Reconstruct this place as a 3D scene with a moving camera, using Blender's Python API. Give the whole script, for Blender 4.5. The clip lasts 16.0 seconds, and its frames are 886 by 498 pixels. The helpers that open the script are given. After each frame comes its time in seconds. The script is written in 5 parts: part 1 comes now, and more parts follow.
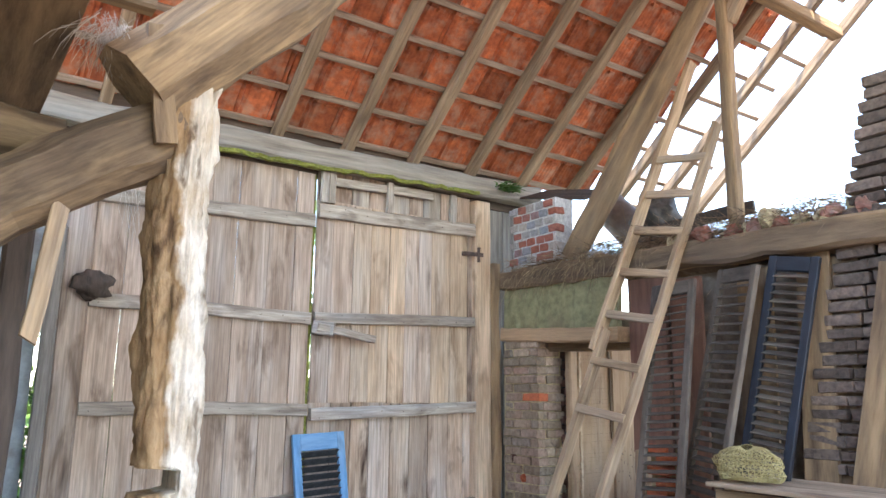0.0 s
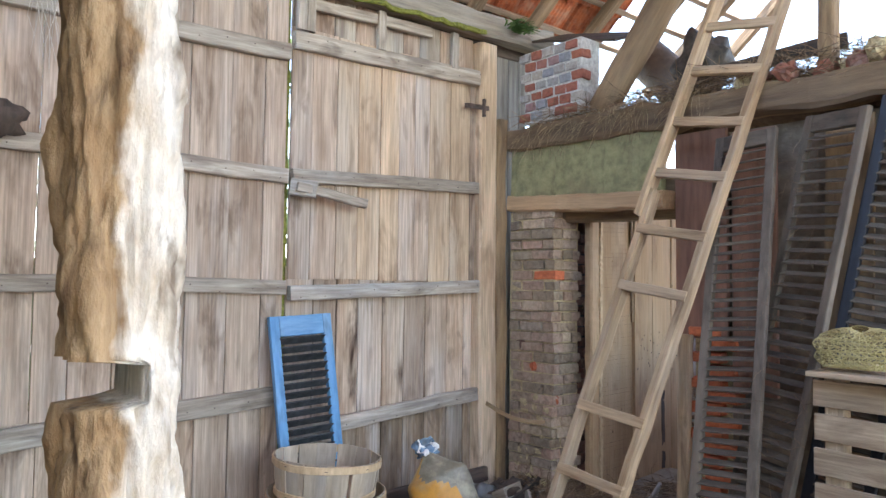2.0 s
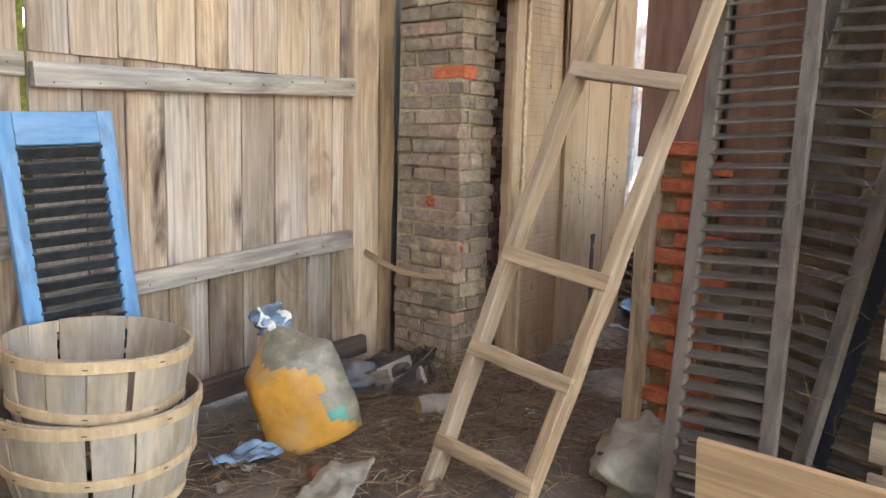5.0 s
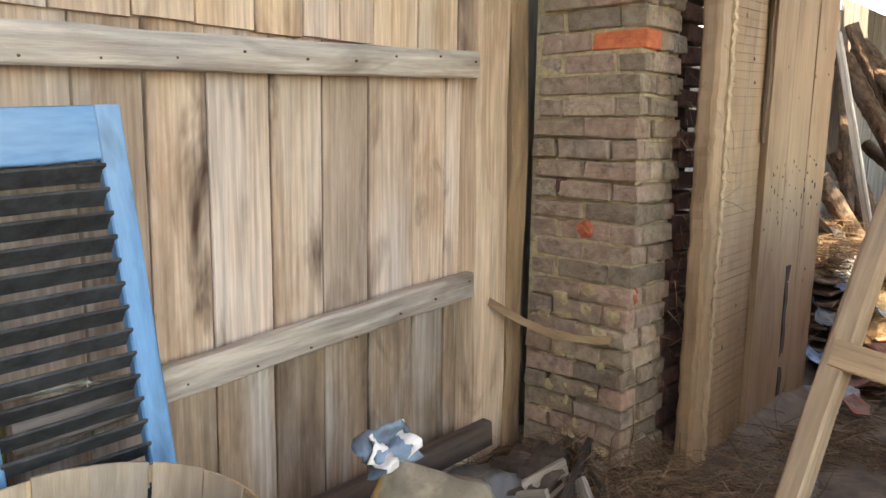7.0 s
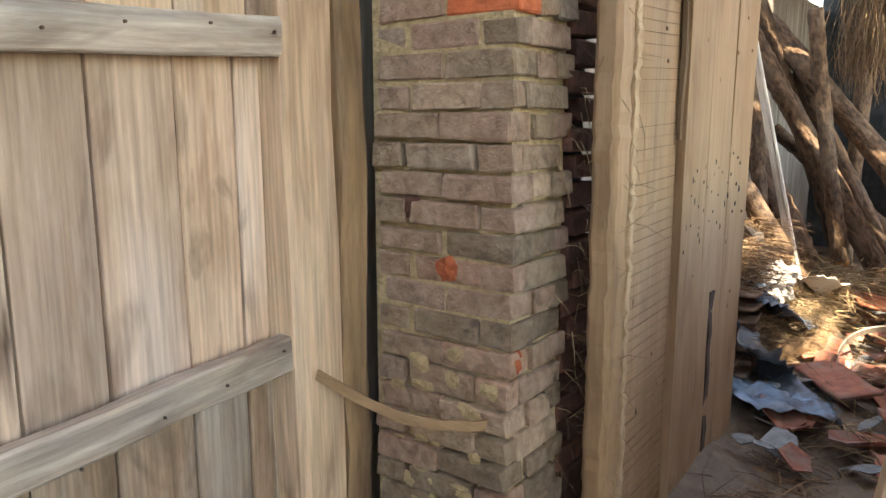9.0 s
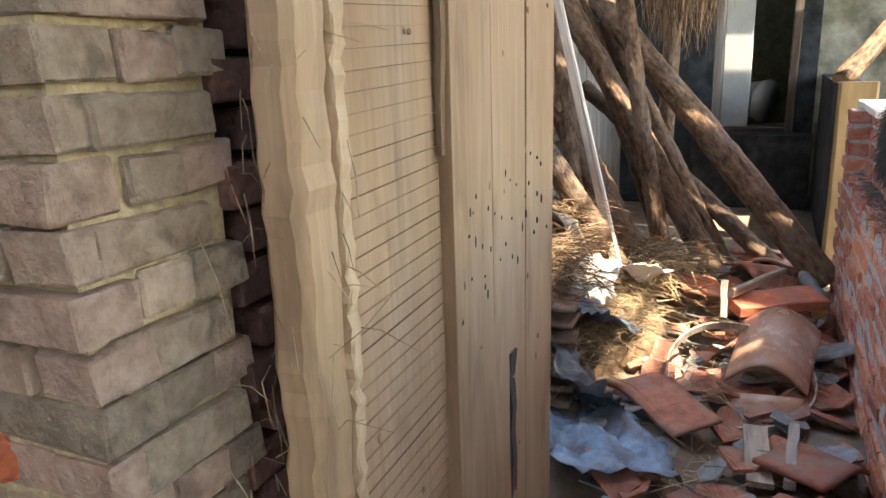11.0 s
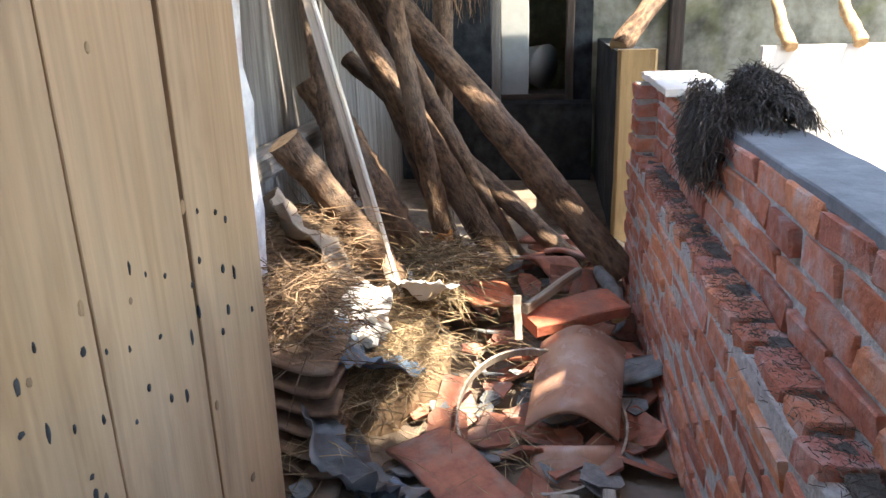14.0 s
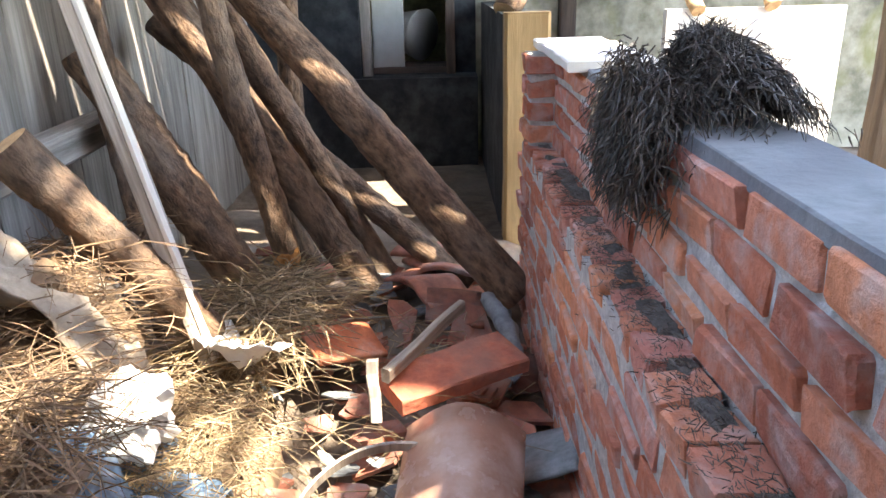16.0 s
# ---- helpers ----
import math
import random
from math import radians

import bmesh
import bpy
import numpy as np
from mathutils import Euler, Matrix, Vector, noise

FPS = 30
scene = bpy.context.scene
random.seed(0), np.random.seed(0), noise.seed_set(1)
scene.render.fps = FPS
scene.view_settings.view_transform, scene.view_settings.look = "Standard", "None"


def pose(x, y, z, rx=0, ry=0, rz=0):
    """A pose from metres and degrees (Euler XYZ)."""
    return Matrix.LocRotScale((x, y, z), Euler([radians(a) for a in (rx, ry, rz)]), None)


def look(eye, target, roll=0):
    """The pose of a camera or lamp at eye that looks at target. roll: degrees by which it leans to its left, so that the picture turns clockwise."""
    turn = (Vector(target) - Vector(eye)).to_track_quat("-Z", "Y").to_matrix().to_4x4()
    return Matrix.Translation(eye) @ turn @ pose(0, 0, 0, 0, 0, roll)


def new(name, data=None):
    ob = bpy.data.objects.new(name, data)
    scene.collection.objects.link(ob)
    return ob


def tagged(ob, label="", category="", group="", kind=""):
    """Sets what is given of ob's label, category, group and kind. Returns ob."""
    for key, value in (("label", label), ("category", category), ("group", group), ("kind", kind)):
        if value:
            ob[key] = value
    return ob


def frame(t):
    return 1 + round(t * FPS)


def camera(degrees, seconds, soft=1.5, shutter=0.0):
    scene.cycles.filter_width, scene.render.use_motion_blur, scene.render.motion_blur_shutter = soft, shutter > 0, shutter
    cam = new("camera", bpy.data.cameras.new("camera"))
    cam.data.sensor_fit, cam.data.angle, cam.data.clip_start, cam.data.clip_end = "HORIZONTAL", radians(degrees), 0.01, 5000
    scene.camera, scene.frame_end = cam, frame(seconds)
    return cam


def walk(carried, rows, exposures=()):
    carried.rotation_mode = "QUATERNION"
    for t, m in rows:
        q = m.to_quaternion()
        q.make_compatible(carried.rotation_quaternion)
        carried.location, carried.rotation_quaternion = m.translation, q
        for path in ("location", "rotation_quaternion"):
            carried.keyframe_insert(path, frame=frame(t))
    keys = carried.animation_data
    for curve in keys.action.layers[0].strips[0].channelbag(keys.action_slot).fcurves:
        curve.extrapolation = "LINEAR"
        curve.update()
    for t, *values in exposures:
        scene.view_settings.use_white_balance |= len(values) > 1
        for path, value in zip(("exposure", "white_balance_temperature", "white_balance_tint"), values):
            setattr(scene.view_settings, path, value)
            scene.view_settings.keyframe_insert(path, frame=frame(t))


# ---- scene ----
cam = camera(61.6, 16.0)
PATH = [
    (0, (0.096, 0.099, 1.569), (1.214, 1.71, 1.961), 0.6),
    (0.5, (0.04, 0.445, 1.518), (1.135, 2.085, 1.852), 0.9),
    (1, (0.064, 0.714, 1.513), (1.164, 2.364, 1.771), 0.9),
    (1.5, (0.227, 0.997, 1.46), (1.398, 2.608, 1.638), 0.8),
    (2, (0.369, 1.21, 1.476), (1.636, 2.753, 1.582), 0.7),
    (2.5, (0.524, 1.465, 1.407), (1.855, 2.956, 1.472), 0.8),
    (3, (0.69, 1.668, 1.476), (2.116, 3.07, 1.476), 0.6),
    (3.5, (0.952, 1.811, 1.449), (2.455, 3.129, 1.383), 0.5),
    (4, (1.22, 1.953, 1.484), (2.748, 3.234, 1.325), 0.7),
    (4.5, (1.329, 2.083, 1.421), (2.848, 3.361, 1.18), 1.3),
    (5, (1.445, 2.326, 1.251), (2.926, 3.638, 0.957), 1.7),
    (5.2, (1.486, 2.408, 1.227), (2.944, 3.744, 0.929), 2.0),
    (7.3, (2.172, 3.585, 1.279), (3.604, 4.944, 0.957), 0.8),
    (7.5, (2.283, 3.613, 1.244), (3.752, 4.935, 0.935), 0.6),
    (8, (2.519, 3.677, 1.24), (4.067, 4.906, 0.935), 0.4),
    (8.2, (2.583, 3.71, 1.248), (4.148, 4.918, 0.937), 0.3),
    (10.3, (3.37, 4.039, 1.413), (4.99, 5.101, 0.914), -1.4),
    (10.5, (3.513, 4.056, 1.416), (5.173, 5.049, 0.91), -1.5),
    (11, (3.727, 4.056, 1.421), (5.498, 4.836, 0.918), -1.7),
    (11.5, (3.802, 4.042, 1.426), (5.637, 4.648, 0.911), -1.5),
    (12, (3.824, 4.042, 1.468), (5.684, 4.546, 0.93), -1.4),
    (12.5, (3.926, 4.035, 1.445), (5.79, 4.487, 0.881), -1.3),
    (13, (4.241, 4.105, 1.432), (6.11, 4.527, 0.857), -1.4),
    (13.5, (4.437, 4.146, 1.417), (6.311, 4.521, 0.828), -1.6),
    (14, (4.511, 4.088, 1.454), (6.394, 4.357, 0.837), -1.8),
    (14.5, (4.608, 4.09, 1.415), (6.497, 4.242, 0.776), -1.7),
    (15, (4.741, 4.092, 1.337), (6.628, 4.172, 0.68), -1.3),
    (15.5, (5.117, 4.029, 1.314), (6.996, 4.068, 0.632), -1.6),
    (16, (5.386, 3.994, 1.368), (7.262, 3.991, 0.674), -1.4),
]
walk(cam, [(t, look(eye, target, roll)) for t, eye, target, roll in PATH],
     exposures=[(0, 3.2, 6800, 10), (3.0, 3.3, 7100, 10), (5.2, 3.6, 8200, 10), (8.2, 3.45, 8900, 10), (10.3, 3.65, 8200, 10), (12.0, 3.55, 7900, 10), (14.0, 3.45, 7400, 10), (16.0, 3.85, 7300, 10)])

# ---- world and sun ----
SUN_WAY = Vector((0.20, 0.38, -0.90)).normalized()
world = bpy.data.worlds.new("sky")
scene.world = world
world.use_nodes = True
wn = world.node_tree
sky = wn.nodes.new("ShaderNodeTexSky")
sky.sky_type, sky.sun_disc = "NISHITA", False
sky.sun_elevation = math.asin(-SUN_WAY.z)
sky.sun_rotation = math.atan2(-SUN_WAY.x, -SUN_WAY.y)
wn.links.new(sky.outputs[0], wn.nodes["Background"].inputs[0])
wn.nodes["Background"].inputs[1].default_value = 0.15
sun_data = bpy.data.lights.new("sun", "SUN")
sun_data.energy, sun_data.angle, sun_data.color = 2.4, radians(0.6), (1.0, 0.95, 0.87)
sun = new("sun", sun_data)
sun.matrix_world = look((0, 0, 20), Vector((0, 0, 20)) + SUN_WAY)


# ---- materials ----
def material(name, light, dark, rough=0.8, size=9.0, stretch=1.0, bump=0.4, vary=0.25, stain=None, stain_size=1.4,
             stain_amount=0.5, metal=0.0, ramp=None, island=False, blotch=None, blotch_size=5.0, blotch_amount=0.7, grain=0.0):
    """Two colours in a noise of that size (stretched along local z), with stains, a tone for each object and relief."""
    m = bpy.data.materials.new(name)
    m.use_nodes = True
    nt = m.node_tree
    n, lk = nt.nodes, nt.links.new
    bsdf = n["Principled BSDF"]
    bsdf.inputs["Metallic"].default_value = metal
    tc, info, geo = n.new("ShaderNodeTexCoord"), n.new("ShaderNodeObjectInfo"), n.new("ShaderNodeNewGeometry")
    rnd = geo.outputs["Random Per Island"] if island else info.outputs["Random"]
    shift = n.new("ShaderNodeVectorMath")
    shift.operation = "MULTIPLY_ADD"
    lk(rnd, shift.inputs[0])
    shift.inputs[1].default_value = (37.0, 17.0, 53.0)
    lk(tc.outputs["Object"], shift.inputs[2])
    mp = n.new("ShaderNodeMapping")
    mp.inputs["Scale"].default_value = (1, 1, 1.0 / stretch)
    lk(shift.outputs[0], mp.inputs[0])
    fine = n.new("ShaderNodeTexNoise")
    fine.inputs["Scale"].default_value, fine.inputs["Detail"].default_value = size, 7
    fine.inputs["Roughness"].default_value = 0.65
    lk(mp.outputs[0], fine.inputs["Vector"])
    mix = n.new("ShaderNodeValToRGB")
    mix.color_ramp.elements[0].position, mix.color_ramp.elements[1].position = 0.34, 0.66
    mix.color_ramp.elements[0].color, mix.color_ramp.elements[1].color = (*dark, 1), (*light, 1)
    lk(fine.outputs["Fac"], mix.inputs[0])
    colour = mix.outputs[0]
    if ramp:
        tones = n.new("ShaderNodeValToRGB")
        tones.color_ramp.interpolation = "LINEAR"
        while len(tones.color_ramp.elements) < len(ramp):
            tones.color_ramp.elements.new(0.5)
        for e, (pos, col) in zip(tones.color_ramp.elements, ramp):
            e.position, e.color = pos, (*col, 1)
        lk(rnd, tones.inputs[0])
        mul = n.new("ShaderNodeMix")
        mul.data_type, mul.blend_type = "RGBA", "MULTIPLY"
        mul.inputs["Factor"].default_value = 1.0
        lk(tones.outputs[0], mul.inputs["A"])
        lk(colour, mul.inputs["B"])
        colour = mul.outputs["Result"]
    if stain:
        big = n.new("ShaderNodeTexNoise")
        big.inputs["Scale"].default_value, big.inputs["Detail"].default_value = stain_size, 5
        big.inputs["Roughness"].default_value = 0.6
        lk(mp.outputs[0], big.inputs["Vector"])
        cut = n.new("ShaderNodeValToRGB")
        cut.color_ramp.elements[0].position, cut.color_ramp.elements[1].position = 0.48, 0.68
        cut.color_ramp.elements[0].color = (0, 0, 0, 1)
        cut.color_ramp.elements[1].color = (stain_amount,) * 3 + (1,)
        lk(big.outputs["Fac"], cut.inputs[0])
        st = n.new("ShaderNodeMix")
        st.data_type = "RGBA"
        lk(cut.outputs[0], st.inputs["Factor"])
        lk(colour, st.inputs["A"])
        st.inputs["B"].default_value = (*stain, 1)
        colour = st.outputs["Result"]
    if blotch:
        spots = n.new("ShaderNodeTexNoise")
        spots.inputs["Scale"].default_value, spots.inputs["Detail"].default_value = blotch_size, 4
        spots.inputs["Roughness"].default_value, spots.inputs["Distortion"].default_value = 0.55, 0.6
        flow = n.new("ShaderNodeMapping")
        flow.inputs["Scale"].default_value = (1, 1, 0.28 if stretch > 1.5 else 1)
        flow.inputs["Location"].default_value = (7.3, 2.1, 4.7)
        lk(shift.outputs[0], flow.inputs[0])
        lk(flow.outputs[0], spots.inputs["Vector"])
        edge = n.new("ShaderNodeValToRGB")
        edge.color_ramp.elements[0].position, edge.color_ramp.elements[1].position = 0.54, 0.70
        edge.color_ramp.elements[0].color = (0, 0, 0, 1)
        edge.color_ramp.elements[1].color = (blotch_amount,) * 3 + (1,)
        lk(spots.outputs["Fac"], edge.inputs[0])
        bl = n.new("ShaderNodeMix")
        bl.data_type = "RGBA"
        lk(edge.outputs[0], bl.inputs["Factor"])
        lk(colour, bl.inputs["A"])
        bl.inputs["B"].default_value = (*blotch, 1)
        colour = bl.outputs["Result"]
    if grain:
        lines = n.new("ShaderNodeTexNoise")
        lines.inputs["Scale"].default_value, lines.inputs["Detail"].default_value = 95, 3
        thin = n.new("ShaderNodeMapping")
        thin.inputs["Scale"].default_value = (1, 1, 0.03)
        lk(shift.outputs[0], thin.inputs[0])
        lk(thin.outputs[0], lines.inputs["Vector"])
        tone = n.new("ShaderNodeMapRange")
        tone.inputs["From Min"].default_value, tone.inputs["From Max"].default_value = 0.3, 0.7
        tone.inputs["To Min"].default_value, tone.inputs["To Max"].default_value = 1 - grain, 1 + grain * 0.4
        lk(lines.outputs["Fac"], tone.inputs["Value"])
        rub = n.new("ShaderNodeMix")
        rub.data_type, rub.blend_type = "RGBA", "MULTIPLY"
        rub.inputs["Factor"].default_value = 1.0
        lk(colour, rub.inputs["A"])
        lk(tone.outputs[0], rub.inputs["B"])
        colour = rub.outputs["Result"]
    hsv = n.new("ShaderNodeHueSaturation")
    span = n.new("ShaderNodeMapRange")
    span.inputs["To Min"].default_value, span.inputs["To Max"].default_value = 1 - vary, 1 + vary
    lk(rnd, span.inputs["Value"])
    lk(span.outputs[0], hsv.inputs["Value"])
    lk(colour, hsv.inputs["Color"])
    lk(hsv.outputs[0], bsdf.inputs["Base Color"])
    rr = n.new("ShaderNodeMapRange")
    rr.inputs["To Min"].default_value, rr.inputs["To Max"].default_value = min(1, rough + 0.1), max(0.05, rough - 0.15)
    lk(fine.outputs["Fac"], rr.inputs["Value"])
    lk(rr.outputs[0], bsdf.inputs["Roughness"])
    bp = n.new("ShaderNodeBump")
    bp.inputs["Strength"].default_value, bp.inputs["Distance"].default_value = bump, 0.02
    lk(fine.outputs["Fac"], bp.inputs["Height"])
    lk(bp.outputs[0], bsdf.inputs["Normal"])
    return m


M = {}
M["gate"] = material("weathered gate boards", (0.60, 0.465, 0.36), (0.36, 0.255, 0.185), 0.88, 8, 6, 0.5, 0.17, (0.56, 0.51, 0.47), 3.0, 0.7, blotch=(0.11, 0.062, 0.038), blotch_size=7.0, blotch_amount=0.7, grain=0.32)
M["gate_warm"] = material("ochre gate boards", (0.69, 0.52, 0.36), (0.43, 0.295, 0.19), 0.88, 8, 6, 0.5, 0.16, (0.60, 0.54, 0.47), 3.0, 0.6, blotch=(0.17, 0.095, 0.05), blotch_size=7.0, blotch_amount=0.65, grain=0.30)
M["gate_low"] = material("stained lower gate boards", (0.72, 0.55, 0.41), (0.37, 0.235, 0.15), 0.9, 8, 5, 0.5, 0.16, (0.68, 0.59, 0.50), 3.4, 0.65, blotch=(0.07, 0.034, 0.02), blotch_size=7.5, blotch_amount=1.0, grain=0.32)
# dark brown for damp and for the shade under the rail together
M["gate_damp_shade"] = material("damp rotten gate boards, shade painted in", (0.40, 0.285, 0.195), (0.15, 0.095, 0.058), 0.9, 9, 5, 0.5, 0.15, (0.66, 0.62, 0.57), 5.0, 0.5, blotch=(0.045, 0.028, 0.02), blotch_size=6.0, blotch_amount=0.9, grain=0.3)
M["rail"] = material("grey weathered rail wood", (0.54, 0.47, 0.385), (0.24, 0.19, 0.15), 0.85, 22, 12, 0.5, 0.12, (0.36, 0.385, 0.40), 3.0, 0.5, blotch=(0.13, 0.10, 0.08), blotch_size=9.0, blotch_amount=0.6, grain=0.2)
M["plate"] = material("old grey plate beam", (0.46, 0.40, 0.33), (0.20, 0.16, 0.13), 0.88, 20, 14, 0.6, 0.1, (0.24, 0.27, 0.29), 2.4, 0.6)
M["rafter"] = material("rafter wood", (0.42, 0.31, 0.21), (0.18, 0.125, 0.083), 0.88, 22, 14, 0.5, 0.15, blotch=(0.10, 0.07, 0.05), blotch_size=6.0, blotch_amount=0.6, grain=0.2)
M["batten"] = material("batten wood", (0.52, 0.42, 0.34), (0.22, 0.165, 0.13), 0.88, 24, 12, 0.5, 0.15)
M["post"] = material("worm-eaten oak", (0.80, 0.72, 0.61), (0.52, 0.41, 0.29), 0.88, 14, 2, 1.0, 0.05, (0.55, 0.42, 0.28), 4.0, 0.5, blotch=(0.13, 0.08, 0.045), blotch_size=17.0, blotch_amount=0.85, grain=0.2)
M["knee_oak"] = material("hewn ochre oak", (0.43, 0.28, 0.145), (0.18, 0.11, 0.058), 0.85, 9, 5, 0.8, 0.1, (0.12, 0.085, 0.06), 3.4, 0.8, blotch=(0.07, 0.045, 0.03), blotch_size=9.0, blotch_amount=0.6, grain=0.3)

def bare_shaded_side(m, bare, edge, soft):
    """Bare wood where the whitewash has gone, with that side's shade painted in: the side of an object's local x below
    a ragged edge.
    """
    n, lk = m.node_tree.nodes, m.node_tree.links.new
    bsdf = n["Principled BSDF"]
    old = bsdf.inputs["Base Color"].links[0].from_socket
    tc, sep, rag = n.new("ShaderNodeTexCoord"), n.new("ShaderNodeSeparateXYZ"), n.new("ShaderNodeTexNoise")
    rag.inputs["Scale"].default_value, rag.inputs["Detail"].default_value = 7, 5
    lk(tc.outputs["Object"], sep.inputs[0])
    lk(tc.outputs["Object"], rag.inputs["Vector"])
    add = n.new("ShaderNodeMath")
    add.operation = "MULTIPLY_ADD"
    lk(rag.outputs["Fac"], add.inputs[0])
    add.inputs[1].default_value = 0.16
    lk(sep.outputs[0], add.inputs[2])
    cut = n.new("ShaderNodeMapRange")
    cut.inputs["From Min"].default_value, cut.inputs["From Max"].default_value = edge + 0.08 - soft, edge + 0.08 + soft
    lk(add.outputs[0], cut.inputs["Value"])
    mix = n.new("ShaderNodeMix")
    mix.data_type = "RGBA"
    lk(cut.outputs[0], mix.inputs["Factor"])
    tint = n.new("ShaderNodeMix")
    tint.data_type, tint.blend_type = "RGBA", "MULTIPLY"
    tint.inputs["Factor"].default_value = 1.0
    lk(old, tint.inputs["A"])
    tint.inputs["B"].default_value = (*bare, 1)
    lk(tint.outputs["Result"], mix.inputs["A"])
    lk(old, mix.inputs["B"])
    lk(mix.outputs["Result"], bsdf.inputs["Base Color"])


# left side darker: bare wood, plus painted shade away from the light
bare_shaded_side(M["post"], (0.55, 0.40, 0.25), -0.035, 0.012)
M["oak"] = material("hewn oak beam", (0.44, 0.29, 0.155), (0.13, 0.082, 0.05), 0.88, 11, 8, 0.9, 0.1, (0.10, 0.07, 0.05), 2.4, 0.75)
M["ladder"] = material("pale ladder wood", (0.55, 0.385, 0.23), (0.27, 0.175, 0.10), 0.8, 18, 12, 0.45, 0.14, (0.36, 0.31, 0.265), 4.0, 0.6, blotch=(0.14, 0.085, 0.05), blotch_size=10.0, blotch_amount=0.6, grain=0.2)
M["louvre"] = material("dusty brown louvre paint", (0.125, 0.098, 0.075), (0.052, 0.041, 0.033), 0.8, 24, 4, 0.3, 0.15, (0.22, 0.175, 0.13), 4.0, 0.6)
M["navy"] = material("dark blue shutter paint", (0.013, 0.018, 0.03), (0.006, 0.008, 0.014), 0.6, 25, 6, 0.2, 0.1, (0.05, 0.05, 0.055), 3.0, 0.4)
M["blue"] = material("faded blue paint", (0.125, 0.325, 0.56), (0.075, 0.22, 0.42), 0.6, 20, 6, 0.2, 0.06, (0.32, 0.44, 0.56), 5.0, 0.45, blotch=(0.05, 0.09, 0.13), blotch_size=14.0, blotch_amount=0.5)
# slats near-black: the shade of the gaps between them is in the colour
M["blue_slat"] = material("near-black slat, gap shade painted in", (0.05, 0.055, 0.06), (0.015, 0.017, 0.02), 0.75, 20, 1, 0.2, 0.2)
M["stave"] = material("thin basket wood", (0.54, 0.43, 0.315), (0.32, 0.25, 0.18), 0.78, 22, 10, 0.3, 0.16, (0.33, 0.30, 0.275), 5.0, 0.65, blotch=(0.16, 0.11, 0.08), blotch_size=9.0, blotch_amount=0.5)
M["hoop"] = material("basket hoop wood", (0.62, 0.45, 0.27), (0.42, 0.29, 0.17), 0.7, 20, 3, 0.25, 0.08)
M["pine"] = material("bare pine board", (0.58, 0.38, 0.21), (0.45, 0.28, 0.15), 0.7, 16, 18, 0.15, 0.06, (0.40, 0.27, 0.17), 1.6, 0.4, grain=0.2)
M["door_wood"] = material("worn door boards", (0.43, 0.28, 0.155), (0.31, 0.19, 0.10), 0.75, 6, 7, 0.25, 0.08, (0.47, 0.35, 0.24), 2.6, 0.55, blotch=(0.17, 0.095, 0.05), blotch_size=9.0, blotch_amount=0.5, grain=0.16)
M["crate"] = material("pallet slat wood", (0.54, 0.415, 0.285), (0.27, 0.195, 0.13), 0.85, 20, 12, 0.4, 0.15, blotch=(0.14, 0.09, 0.06), blotch_size=8.0, blotch_amount=0.6, grain=0.2)
M["bark"] = material("bark", (0.235, 0.14, 0.082), (0.038, 0.022, 0.014), 0.95, 34, 2.0, 1.0, 0.25, (0.23, 0.18, 0.14), 6.0, 0.5, blotch=(0.03, 0.018, 0.012), blotch_size=22.0, blotch_amount=0.7)
M["cut"] = material("cut log end", (0.62, 0.42, 0.22), (0.42, 0.26, 0.13), 0.85, 30, 1, 0.4, 0.1)
M["broken"] = material("splintered heartwood", (0.62, 0.30, 0.10), (0.35, 0.15, 0.05), 0.85, 40, 6, 0.8, 0.1)
M["dark_wood"] = material("dark stained wood", (0.12, 0.085, 0.065), (0.045, 0.035, 0.03), 0.85, 18, 10, 0.5, 0.3)
M["grey_wood"] = material("silvered boards", (0.36, 0.325, 0.29), (0.17, 0.15, 0.13), 0.88, 20, 12, 0.5, 0.12, grain=0.2)
M["green_board"] = material("mossy green board", (0.36, 0.33, 0.17), (0.20, 0.19, 0.10), 0.85, 14, 1, 0.5, 0.1, (0.20, 0.15, 0.09), 3.0, 0.6)
M["redbrown"] = material("red-brown board", (0.30, 0.15, 0.10), (0.17, 0.085, 0.06), 0.8, 14, 8, 0.3, 0.1)
M["brick_old"] = material("dusty grey-brown brick", (1, 1, 1), (0.62, 0.59, 0.56), 0.95, 30, 1, 1.0, 0.20, (0.55, 0.45, 0.33), 14.0, 0.4,
                          ramp=[(0.0, (0.36, 0.28, 0.20)), (0.3, (0.46, 0.355, 0.245)), (0.55, (0.49, 0.335, 0.25)), (0.7, (0.41, 0.335, 0.26)), (0.85, (0.49, 0.31, 0.225)), (1.0, (0.52, 0.42, 0.30))], blotch=(0.10, 0.075, 0.055), blotch_size=16.0, blotch_amount=0.6)
# red-brown brick darkened in colour for the shade of gap and hollow
M["brick_shaded"] = material("dark red-brown brick", (0.20, 0.085, 0.055), (0.09, 0.05, 0.038), 0.92, 26, 1, 0.9, 0.35)
M["brick_dark"] = material("dark dusty brick", (0.22, 0.16, 0.125), (0.10, 0.075, 0.062), 0.95, 26, 1, 0.9, 0.4)
M["brick_orange"] = material("bright orange-red brick", (0.60, 0.17, 0.07), (0.42, 0.10, 0.045), 0.9, 30, 1, 0.7, 0.2)
